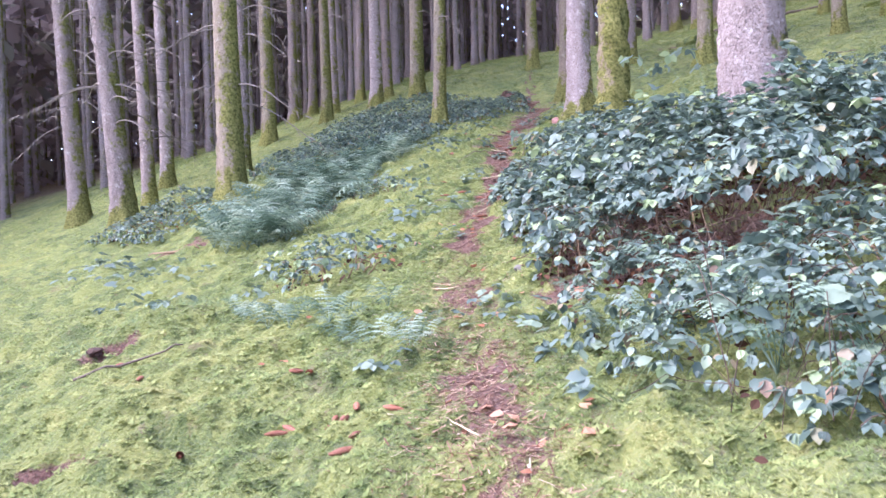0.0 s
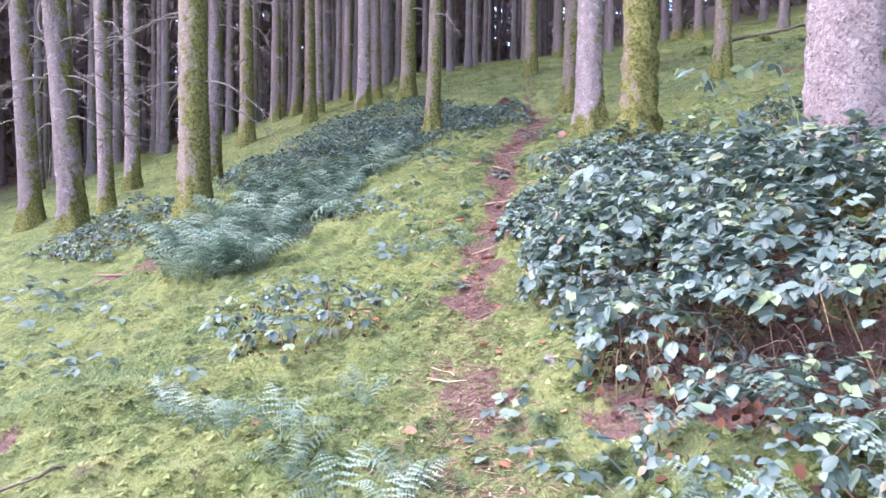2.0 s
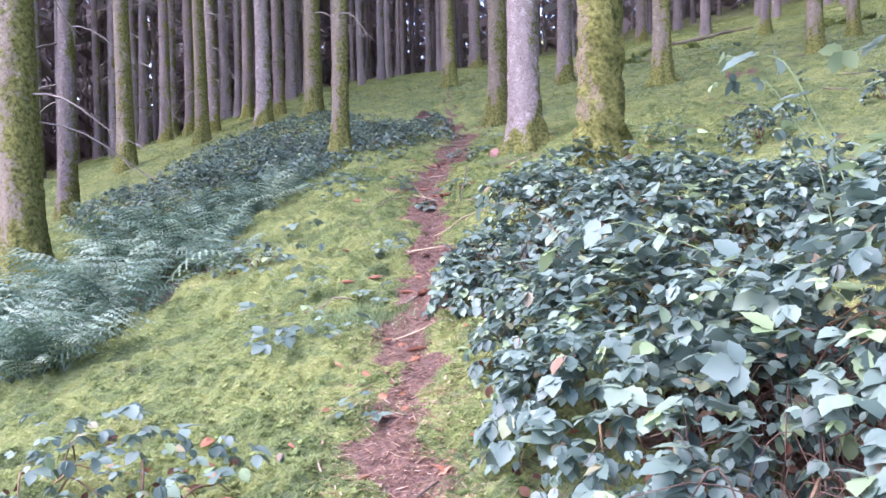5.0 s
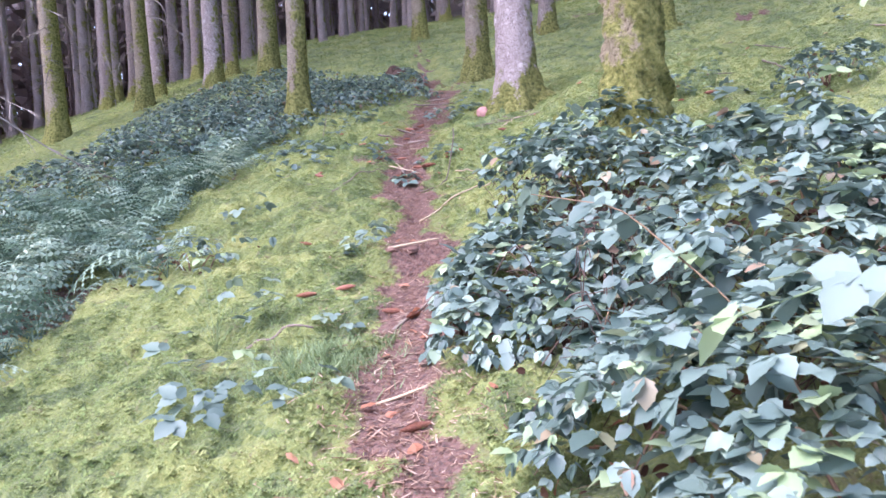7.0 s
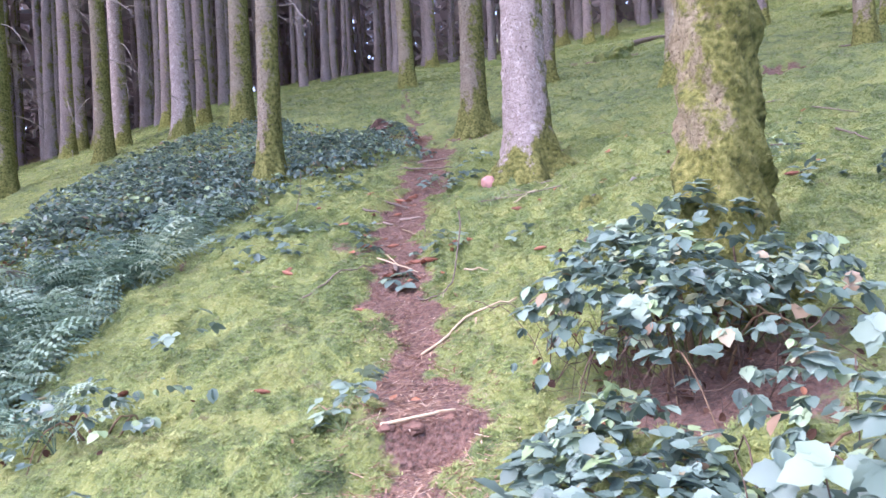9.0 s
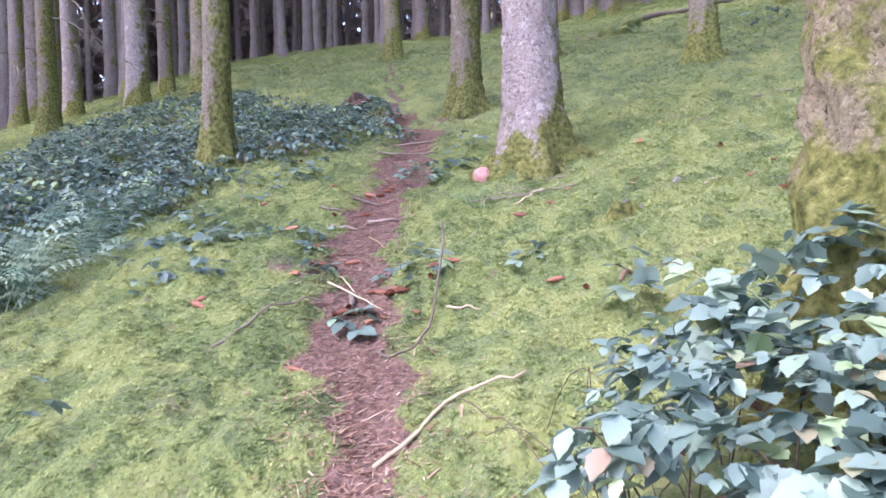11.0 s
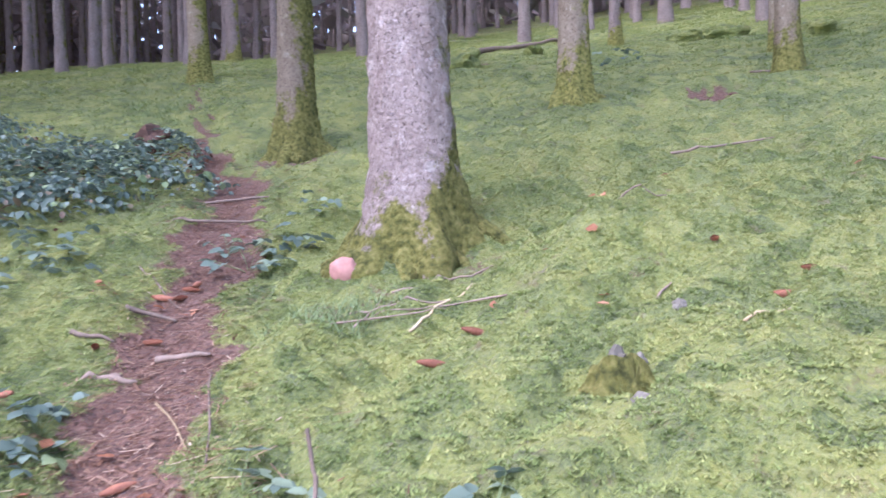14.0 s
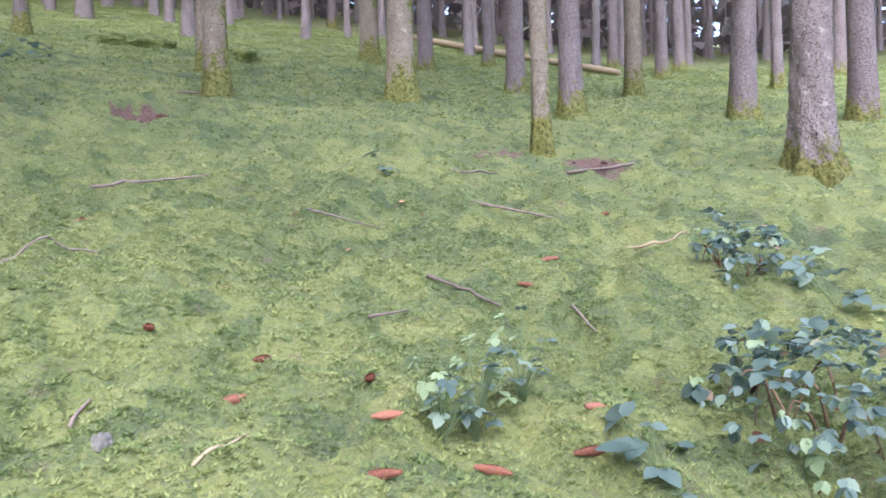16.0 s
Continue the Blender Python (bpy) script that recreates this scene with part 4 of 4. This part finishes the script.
for ob in list(scene.objects):
    if ob.name.startswith("spruce_tree"):
        x, y = ob.matrix_basis.translation[:2]
        if abs(x - 2.78) < 0.01 and abs(y - 14.45) < 0.01:
            root(ob, (x, y), ((2.1, 14.3), (2.45, 13.95), (2.95, 13.9), (3.4, 14.1), (3.35, 14.6), (2.2, 14.9)), 0.10, BARK["mossy"])
            for name, size, at, material, label in (("root", (0.2, 0.13, 0.14), (2.37, 14.36, 3.57), BARK["mossy"], ""), ("scraped_root", (0.076, 0.03, 0.07), (2.262, 14.275, 3.60), WOOD, "bare pinkish scraped root wood")):
                bm = bmesh.new()
                bmesh.ops.create_icosphere(bm, subdivisions=4, radius=1.0)
                for v in bm.verts:
                    v.co *= 1 + 0.16 * noise.noise(v.co * 1.8) + 0.07 * noise.noise(v.co * 5)
                    v.co = Vector((v.co.x * size[0], v.co.y * size[1], v.co.z * size[2]))
                for face in bm.faces:
                    face.smooth = True
                part(name, bm, material, ob, label, pose(at[0] - x, at[1] - y, at[2] - gz(x, y), 0, 0, -24))
        elif abs(x - 3.25) < 0.01:
            root(ob, (x, y), ((2.75, 17.9), (3.75, 18.2), (3.5, 19.2)), 0.09, BARK["mossy"])
        elif abs(x) < 0.01:
            root(ob, (x, y), ((0.35, 16.2), (-0.3, 16.2)), 0.07, BARK["mossy"])
        elif abs(x - 6.4) < 0.01:
            root(ob, (x, y), ((6.0, 17.4), (6.9, 17.5)), 0.07, BARK["mossy"])


# ---- cones, sticks, fallen leaves, stones ----
def cone_mesh(seed):
    """A spruce cone: overlapping scales wound round a spindle."""
    q = np.random.default_rng(seed)
    rows, per = 15, 8
    s = np.linspace(0, 1, 10)
    v, f, _ = tube(np.stack([0.12 * s - 0.06, 0 * s, 0 * s], -1), 0.013 * np.sin(np.pi * (0.12 + 0.82 * s)) + 0.001, 8)
    verts, tris = v.tolist(), [t for a, b, c, d in f.tolist() for t in ((a, b, c), (a, c, d))]
    for r in range(rows):
        t = r / (rows - 1)
        x = -0.056 + 0.105 * t
        rad = 0.0165 * math.sin(math.pi * (0.15 + 0.78 * t))
        for k in range(per):
            a = 6.283 * (k + 0.5 * (r % 2)) / per
            e, g = np.array([0, math.cos(a), math.sin(a)]), np.array([0, -math.sin(a), math.cos(a)])
            b = np.array([x, 0, 0])
            i = len(verts)
            verts += [(b + e * rad * 0.7 - g * 0.005).tolist(), (b + e * rad * 0.7 + g * 0.005).tolist(), (b + e * rad + g * 0.0055 + (0.009, 0, 0)).tolist(), (b + e * rad * 1.06 + (0.014, 0, 0)).tolist(), (b + e * rad - g * 0.0055 + (0.009, 0, 0)).tolist()]
            tris += [(i, i + 1, i + 2), (i, i + 2, i + 4), (i + 2, i + 3, i + 4)]
    me = fast_mesh("spruce_cone", verts, tris)
    me.materials.append(CONE)
    return me


CONES = [cone_mesh(1)]
CONE_SPOTS = [
    (-0.79, 4.09), (-0.53, 3.54), (-0.5, 3.6), (-0.4, 3.14), (-0.79, 3.58), (-0.2, 3.44), (-2.09, 4.78), (-1.23, 3.48), (0.47, 8.0), (1.36, 7.97), (1.34, 7.61), (-0.72, 11.39),
    (1.09, 14.98), (0.52, 14.39), (0.71, 13.73), (0.85, 12.98), (2.2, 13.08), (0.22, 12.56), (1.41, 14.75), (1.59, 14.86), (1.49, 14.73), (1.16, 12.39), (1.21, 12.33), (1.26, 12.32),
    (1.43, 12.33), (1.56, 12.45), (2.08, 11.77), (0.94, 12.29), (4.15, 13.05), (3.79, 12.63), (3.29, 11.93), (4.81, 13.18), (2.53, 13.33), (4.62, 14.34), (4.63, 14.36), (3.59, 12.97),
    (3.77, 12.19), (3.57, 12.6), (3.61, 12.05), (5.24, 12.0), (6.86, 11.83), (5.63, 11.97), (3.53, 11.69), (3.68, 11.43), (3.89, 11.45), (0.3, 9.7), (0.62, 9.1), (0.7, 11.9), (1.05, 14.19), (1.39, 14.77), (1.55, 14.81), (1.29, 14.23), (1.08, 13.04), (1.17, 12.4), (1.25, 12.32), (0.99, 12.34), (0.91, 12.27), (1.47, 12.43), (0.21, 12.51), (0.37, 12.96),
    (2.01, 11.99), (0.85, 12.97), (0.07, 9.78), (0.06, 10.96), (0.53, 9.27), (-0.71, 4.06), (-0.46, 3.62), (-1.79, 4.38), (-0.73, 3.62), (-0.36, 3.26), (-0.4, 3.66),
]
q = np.random.default_rng(33)
for x, y in CONE_SPOTS:
    ob = new("spruce_cone", CONES[0])
    tagged(ob, "reddish-brown spruce cone lying on the forest floor", "cone", "fallen spruce cones")
    ob.matrix_basis = pose(x, y, gz(x, y) + 0.013, q.uniform(0, 360), q.normal(0, 8), q.uniform(0, 360)) @ Matrix.Scale(q.uniform(0.8, 1.08), 4)


def stick(name, ends, thick, material, label, seed=0, lift=0.0, bend=0.03):
    q = np.random.default_rng(seed)
    p = np.array(ends, float)
    u, s = np.linspace(0, 1, len(p)), np.linspace(0, 1, 12)
    x, y = np.interp(s, u, p[:, 0]), np.interp(s, u, p[:, 1])
    x, y = x + bend * np.sin(5 * s + seed) * 0.3, y + bend * np.cos(4 * s + seed) * 0.3
    z = height(x, y)
    z = np.maximum(z, np.interp(s, (0, 1), (z[0], z[-1]))) + thick * 0.7 + lift * s
    ob = part(name, tube_mesh(name, np.stack([x, y, z], -1), thick * (1.1 - 0.5 * s) * (1 + 0.1 * np.sin(17 * s + seed)), 7), material)
    return tagged(ob, label, "stick", "fallen sticks")


STICKS = [
    (((1.29, 14.06), (1.53, 14.0)), 0.016, TWIG, 0), (((1.09, 13.85), (1.2, 13.82)), 0.015, TWIG, 0), (((1.46, 12.12), (1.62, 12.03)), 0.008, PALE_TWIG, 0),
    (((2.21, 11.69), (2.35, 11.71)), 0.014, CANE, 0), (((1.49, 13.76), (1.33, 12.97)), 0.006, TWIG, 0), (((0.3, 14.9), (0.37, 14.83)), 0.005, TWIG, 0.4), (((0.97, 12.79), (1.05, 12.57)), 0.006, PALE_TWIG, 0),
    (((1.01, 12.48), (1.0, 12.27)), 0.018, TWIG, 0), (((1.3, 15.3), (1.47, 14.58)), 0.006, TWIG, 0), (((0.6, 10.1), (0.92, 10.04)), 0.009, PALE_TWIG, 0.03), (((-0.23, 9.2), (0.1, 9.14)), 0.009, TWIG, 0),
    (((0.96, 11.05), (1.27, 11.19), (1.57, 11.18)), 0.009, PALE_TWIG, 0.03), (((6.34, 12.66), (6.33, 12.1)), 0.010, TWIG, 0), (((4.83, 12.39), (4.85, 12.03)), 0.009, TWIG, 0), (((6.29, 11.64), (6.57, 11.18)), 0.010, PALE_TWIG, 0),
    (((4.97, 11.73), (4.76, 11.57)), 0.006, TWIG, 0), (((3.18, 12.91), (3.28, 12.93)), 0.007, TWIG, 0), (((-4.58, 11.48), (-3.46, 10.45)), 0.02, CANE, 0), (((2.75, 13.4), (2.2, 13.75)), 0.005, TWIG, 0),
    (((2.4, 13.95), (3.0, 13.75)), 0.006, TWIG, 0), (((2.0, 13.75), (2.5, 13.55)), 0.005, TWIG, 0), (((3.1, 12.4), (3.3, 12.35)), 0.006, PALE_TWIG, 0), (((3.9, 14.2), (4.4, 14.0)), 0.008, TWIG, 0),
    (((0.2, 3.0), (0.02, 3.25)), 0.005, PALE_TWIG, 0), (((-2.3, 4.6), (-1.7, 4.9)), 0.009, TWIG, 0), (((0.1, 5.5), (-0.02, 5.75)), 0.006, PALE_TWIG, 0.05), (((1.6, 16.0), (2.2, 15.7)), 0.012, TWIG, 0),
    (((1.9, 16.9), (2.5, 16.8)), 0.012, TWIG, 0), (((5.2, 14.9), (5.9, 14.5)), 0.012, TWIG, 0), (((8.2, 12.1), (8.75, 11.8)), 0.02, TWIG, 0), (((3.0, 15.2), (3.6, 15.1)), 0.01, TWIG, 0.02),
    (((6.9, 13.0), (7.5, 12.8)), 0.01, TWIG, 0), (((4.2, 12.4), (4.5, 12.35)), 0.007, TWIG, 0), (((5.4, 13.4), (5.6, 13.0)), 0.007, TWIG, 0),
    (((0.95, 14.3), (1.12, 14.22)), 0.012, TWIG, 0), (((1.2, 14.5), (1.42, 14.42)), 0.014, TWIG, 0), (((1.0, 13.95), (1.14, 13.9)), 0.013, TWIG, 0), (((1.25, 13.6), (1.3, 13.1)), 0.005, PALE_TWIG, 0), (((0.9, 12.7), (1.15, 12.2)), 0.006, PALE_TWIG, 0.05),
    (((0.3, 12.1), (0.95, 12.45)), 0.006, TWIG, 0.03), (((2.0, 13.9), (2.6, 13.6)), 0.007, TWIG, 0), (((2.1, 13.7), (2.35, 13.85)), 0.006, TWIG, 0), (((2.3, 13.5), (2.75, 13.7)), 0.008, PALE_TWIG, 0), (((0.5, 9.0), (0.75, 9.25)), 0.008, TWIG, 0), (((0.35, 8.3), (0.6, 8.2)), 0.007, PALE_TWIG, 0),
    (((0.2, 6.4), (0.42, 6.6)), 0.007, TWIG, 0), (((-0.1, 5.6), (0.15, 5.35)), 0.006, PALE_TWIG, 0.04), (((7.9, 12.3), (8.4, 11.9)), 0.015, TWIG, 0.02), (((9.3, 17.6), (9.9, 17.2)), 0.015, TWIG, 0.03),
]
for k, (ends, thick, material, lift) in enumerate(STICKS):
    stick("stick", ends, thick, material, "thin fallen stick lying on moss" if material is not PALE_TWIG else "pale barkless stick lying on moss", k, lift)
loop = np.array([(1.53, 12.48, 0.22), (1.5, 12.3, 0.14), (1.36, 12.02, 0.05), (1.22, 11.8, 0.02), (1.13, 11.78, 0.015), (1.08, 11.9, 0.02)])
_s = np.linspace(0, 1, 6)
_t = np.linspace(0, 1, 18)
_c = np.stack([np.interp(_t, _s, loop[:, i]) for i in range(3)], -1)
_c[:, 2] += height(_c[:, 0], _c[:, 1])
tagged(part("bramble_runner", tube_mesh("bramble_runner", _c, np.full(18, 0.006), 6), TWIG), "dark bramble runner looped over the moss", "stick")
stick("fallen_log", ((33.0, 24.5), (23.5, 13.7)), 0.16, PALE_TWIG, "long pale fallen log among the trees", 5, 0.0, 0.1)
stick("fallen_log", ((9.5, 26.5), (14.5, 28.0)), 0.08, TWIG, "thin grey fallen log among the trees", 6, 0.0, 0.1)


def stone(x, y, w, d, h, mossy, seed, label):
    q = np.random.default_rng(seed)
    bm = bmesh.new()
    bmesh.ops.create_icosphere(bm, subdivisions=3, radius=1.0)
    for v in bm.verts:
        n = noise.noise(v.co * 1.7 + Vector((seed, 0, 0))) * 0.35 + noise.noise(v.co * 5 + Vector((seed, 9, 0))) * 0.1
        v.co *= 1 + n
        v.co = Vector((v.co.x * w, v.co.y * d, v.co.z * h))
    ob = part("stone", bm, GROUND if mossy else STONE)
    ob.matrix_basis = pose(x, y, gz(x, y) + h * 0.1, 0, 0, q.uniform(0, 360))
    return tagged(ob, label, "stone", "stones in the moss")




def mossy_stump(x, y, r, h):
    """A rotten stump: a leaning, moss-grown rim round a dark hollow."""
    q = np.random.default_rng(9)
    stump = thing("tree_stump", "small rotten stump overgrown with moss around a dark hollow", "stump", at=pose(x, y, gz(x, y) - 0.05, 0, 0, 200))
    ang = np.linspace(0, 2 * np.pi, 40, endpoint=False)
    wob = 1 + 0.12 * np.sin(3 * ang + 1) + 0.08 * np.sin(7 * ang) + q.normal(0, 0.03, 40)
    rows = []
    for rr, hh in ((1.55, 0.0), (1.3, 0.25), (1.12, 0.6), (1.02, 0.9), (0.9, 1.05), (0.74, 1.0), (0.62, 0.7), (0.5, 0.35), (0.05, 0.3)):
        top = hh * h * (1 + 0.45 * np.sin(ang + 0.6) + 0.1 * np.sin(5 * ang))
        rows.append(np.stack([r * rr * wob * np.cos(ang), r * rr * wob * np.sin(ang), top], -1))
    v = np.concatenate(rows)
    i, j = np.meshgrid(np.arange(len(rows) - 1), np.arange(40), indexing="ij")
    f = np.stack([i * 40 + j, i * 40 + (j + 1) % 40, (i + 1) * 40 + (j + 1) % 40, (i + 1) * 40 + j], -1)
    part("moss_rim", fast_mesh("moss_rim", v, f[:5].reshape(-1, 4), True), BARK["shaggy"], stump)
    part("hollow", fast_mesh("hollow", v, f[5:].reshape(-1, 4), True), EARTH, stump, "dark rotten wood inside")


mossy_stump(2.67, 12.58, 0.09, 0.085)
stone(2.72, 12.62, 0.05, 0.04, 0.09, False, 4, "grey stone half sunk in moss")
stone(2.60, 12.36, 0.04, 0.03, 0.03, False, 5, "small grey stone half sunk in moss")
stone(2.80, 12.60, 0.035, 0.03, 0.05, False, 6, "grey stone half sunk in moss")
stone(3.12, 12.72, 0.04, 0.03, 0.035, False, 7, "small grey stone half sunk in moss")
stone(0.6, 5.3, 0.05, 0.04, 0.03, False, 8, "small grey stone beside the path")
for k, (x, y, r) in enumerate(((8.1, 23.8, 0.6), (9.0, 25.2, 0.5), (14.2, 22.4, 0.5), (14.9, 20.6, 0.5), (13.5, 22.9, 0.4), (10.5, 24.6, 0.4))):
    stone(x, y, r, r * 0.6, r * 0.45, True, 20 + k, "mossy hummock over an old stump")
stone(1.8, 19.5, 0.3, 0.2, 0.24, False, 40, "dark rotten stump among brambles").data.materials[0] = EARTH


# Clods at the track's lip and in the burrow stand for shade there.
for k, (x, y, r) in enumerate(((7.3, 16.45, 0.1), (7.5, 16.62, 0.13), (7.72, 16.55, 0.11), (7.2, 16.6, 0.05), (7.85, 16.6, 0.06), (7.55, 16.3, 0.05), (8.45, 12.15, 0.09), (8.65, 12.1, 0.1), (8.85, 12.1, 0.05), (-2.36, 5.4, 0.06), (-2.56, 5.42, 0.07), (-1.86, 3.78, 0.06), (0.62, 10.08, 0.05), (0.75, 10.06, 0.055), (0.9, 10.08, 0.05))):
    clod = stone(x, y, r, r * 0.8, r * 0.55, False, 60 + k, "dark reddish clod of earth, in hollows standing for shade")
    clod.name, clod["category"], clod["group"] = "earth_clod", "earth", "clods of dug earth"
    clod.location.z -= r * 0.2
    clod.data.materials[0] = EARTH


def litter(name, label, count, spots, size, material, seed):
    """Fallen leaves: curled blades lying on the ground."""
    q = np.random.default_rng(seed)
    for k in range(count):
        cx, cy, r = spots[k % len(spots)]
        x, y = cx + q.normal(0, r), cy + q.normal(0, r)
        ob = tagged(new(name, DRY[k % 3]), label, "leaf", "fallen dead leaves")
        ob.matrix_basis = pose(x, y, gz(x, y) + 0.012, q.normal(0, 18), q.normal(0, 18), q.uniform(0, 360)) @ Matrix.Scale(size * q.uniform(0.7, 1.2), 4)


DRY = []
for k in range(3):
    q = np.random.default_rng(70 + k)
    me = fast_mesh("dead_leaf", LEAFLET * (1, 1.2, 1) + q.normal(0, 0.05, LEAFLET.shape), LEAFLET_F)
    me.materials.append(leaf_material("dry_leaf", ((0.0, (0.25, 0.11, 0.06)), (0.5, (0.45, 0.20, 0.12)), (1.0, (0.62, 0.34, 0.22))), 0.7, 0.3, False))
    DRY.append(me)
litter("dead_leaf", "dry reddish-brown fallen leaf on the ground", 150, [(0.35, 3.0, 0.22), (0.25, 3.3, 0.2), (0.5, 2.8, 0.15), (0.2, 4.4, 0.2), (0.6, 5.0, 0.2), (0.8, 4.7, 0.2), (0.3, 5.9, 0.2), (0.28, 7.4, 0.15), (0.5, 6.7, 0.2), (-0.56, 7.15, 0.12), (-0.14, 6.5, 0.3), (-1.0, 4.5, 0.4), (0.4, 8.0, 0.15), (0.6, 9.0, 0.15), (0.8, 10.3, 0.15), (1.1, 12.3, 0.15), (1.1, 13.2, 0.2), (1.5, 14.6, 0.2), (4.5, 12.6, 0.9), (1.3, 7.9, 0.3), (1.6, 9.3, 0.3), (3.0, 13.2, 0.6), (1.0, 5.2, 0.25), (1.2, 4.6, 0.3), (2.0, 16.0, 0.3)], 0.066, None, 5)


# ---- moss sprigs, needle litter and grass: uncountable ----
def near_track(x, y):
    return np.abs(x - track_x(y))


def blades(name, label, category, x, y, tall, wide, material, per, lean, seed, sink=0.005):
    q = np.random.default_rng(seed)
    n = len(x)
    z = height(x, y) - sink
    vs = []
    for k in range(per):
        a = q.uniform(0, 2 * np.pi, n)
        t = tall * q.uniform(0.6, 1.3, n)
        ox, oy = q.normal(0, wide, n), q.normal(0, wide, n)
        w = wide * q.uniform(0.35, 0.7, n)
        tip = np.stack([x + ox + np.cos(a) * t * lean, y + oy + np.sin(a) * t * lean, z + t], -1)
        l = np.stack([x + ox - np.sin(a) * w, y + oy + np.cos(a) * w, z], -1)
        r = np.stack([x + ox + np.sin(a) * w, y + oy - np.cos(a) * w, z], -1)
        vs.append(np.stack([l, r, tip], 1))
    v = np.concatenate(vs).reshape(-1, 3)
    return tagged(part(name, fast_mesh(name, v, np.arange(len(v)).reshape(-1, 3)), material), label, category, kind="stuff")


SHADE = [(2.05, 5.2, 1.2, 1.5), (1.55, 4.7, 0.85, 0.6), (1.25, 6.6, 0.6, 1.0), (2.1, 8.0, 1.1, 0.95), (2.0, 9.9, 0.65, 0.6), (3.9, 6.3, 1.3, 2.1)]


def moss_grows(x, y, chance):
    """Sprigs crowd on the cushions and leave creases, bare soil and thicket floors open; creases show the darker
    ground, standing for shade.
    """
    crease = 0.6 * cells(x + 0.03 * np.sin(17 * y + 3 * x), y + 0.03 * np.sin(15 * x - 4 * y), 0.17, 2.0) + 0.4 * cells(x, y, 0.06, 5.0)
    open_ground = np.ones(len(x), bool)
    for cx, cy, rx, ry in SHADE:
        open_ground &= ((x - cx) / rx) ** 2 + ((y - cy) / ry) ** 2 > 1
    return open_ground & (chance < np.clip((crease - 0.58) * 4.5, 0.14, 1.0)) & (soil_at(x, y) + 0.5 * (chance - 0.5) < 0.45)


q = np.random.default_rng(77)
N = 980000
mx, my = q.uniform(-4.5, 8.5, N), q.uniform(1.0, 17.5, N)
eye_way = np.where(my < 10.5, near_track(mx, my), np.maximum(0, np.hypot(mx - 2.6, my - 12.6) - 1.2))
keep = (q.uniform(0, 1, N) < np.exp(-((eye_way / 2.6) ** 2)) + 0.05) & moss_grows(mx, my, q.uniform(0, 1, N))
mx, my = mx[keep], my[keep]
blades("moss", "fluffy yellow-green moss sprigs carpeting the ground", "moss", mx, my, 0.006 + 0.009 * cells(mx, my, 0.06, 5.0) ** 2, 0.008, TUFT, 4, 1.7, 78)
N = 460000
ux, uy = q.uniform(-14, 30, N), q.uniform(2, 40, N)
away = np.hypot(ux - 2.5, uy - 12)
keep = (q.uniform(0, 1, N) < np.clip((away - 2) / 8, 0, 0.75)) & moss_grows(ux, uy, q.uniform(0, 1, N))
blades("moss", "deeper moss cushions over the slope", "moss", ux[keep], uy[keep], 0.012 + 0.0008 * away[keep], 0.028, TUFT, 2, 2.0, 80)

q = np.random.default_rng(79)
N = 30000
ny = q.uniform(1.5, 19, N)
nx = track_x(ny) + q.normal(0, 1, N) * (track_half(ny) + 0.06)
na, nl, nw = q.uniform(0, 6.283, N), 0.012 + 0.1 * q.uniform(0, 1, N) ** 5 + q.uniform(0, 0.03, N), 0.0008 + 0.004 * q.uniform(0, 1, N) ** 3
nz = height(nx, ny) + q.uniform(0.002, 0.014, N)
dx, dy = np.cos(na), np.sin(na)
tilt = q.normal(0, 0.15, N)
_p = np.stack([nx, ny, nz], -1)
_d, _w = np.stack([dx, dy, tilt], -1) * nl[:, None] / 2, np.stack([-dy, dx, 0 * dx], -1) * nw[:, None]
nv = np.stack([_p - _d - _w, _p - _d + _w, _p + _d + _w, _p + _d - _w], 1).reshape(-1, 3)
tagged(part("needle_litter", fast_mesh("needle_litter", nv, np.arange(len(nv)).reshape(-1, 4)), leaf_material("fallen_needles", ((0.0, (0.12, 0.06, 0.04)), (0.5, (0.32, 0.19, 0.13)), (0.85, (0.50, 0.35, 0.25)), (1.0, (0.66, 0.54, 0.42))), 0.85, 0.2)), "brown spruce needles and twig bits on the trodden path", "litter", kind="stuff")

q = np.random.default_rng(81)
gxs, gys = [], []
for cx, cy, r, n in ((2.05, 13.85, 0.16, 220), (0.15, 8.75, 0.16, 500), (-2.4, 6.3, 0.4, 900), (1.95, 21.5, 0.5, 600), (-0.1, 16.1, 0.2, 200)):
    gxs.append(cx + q.normal(0, r, n)), gys.append(cy + q.normal(0, r * 0.8, n))
gxs, gys = np.concatenate(gxs), np.concatenate(gys)
blades("grass", "fine soft green grass tufts in the moss", "grass", gxs, gys, 0.07, 0.006, GRASS, 2, 1.0, 82)
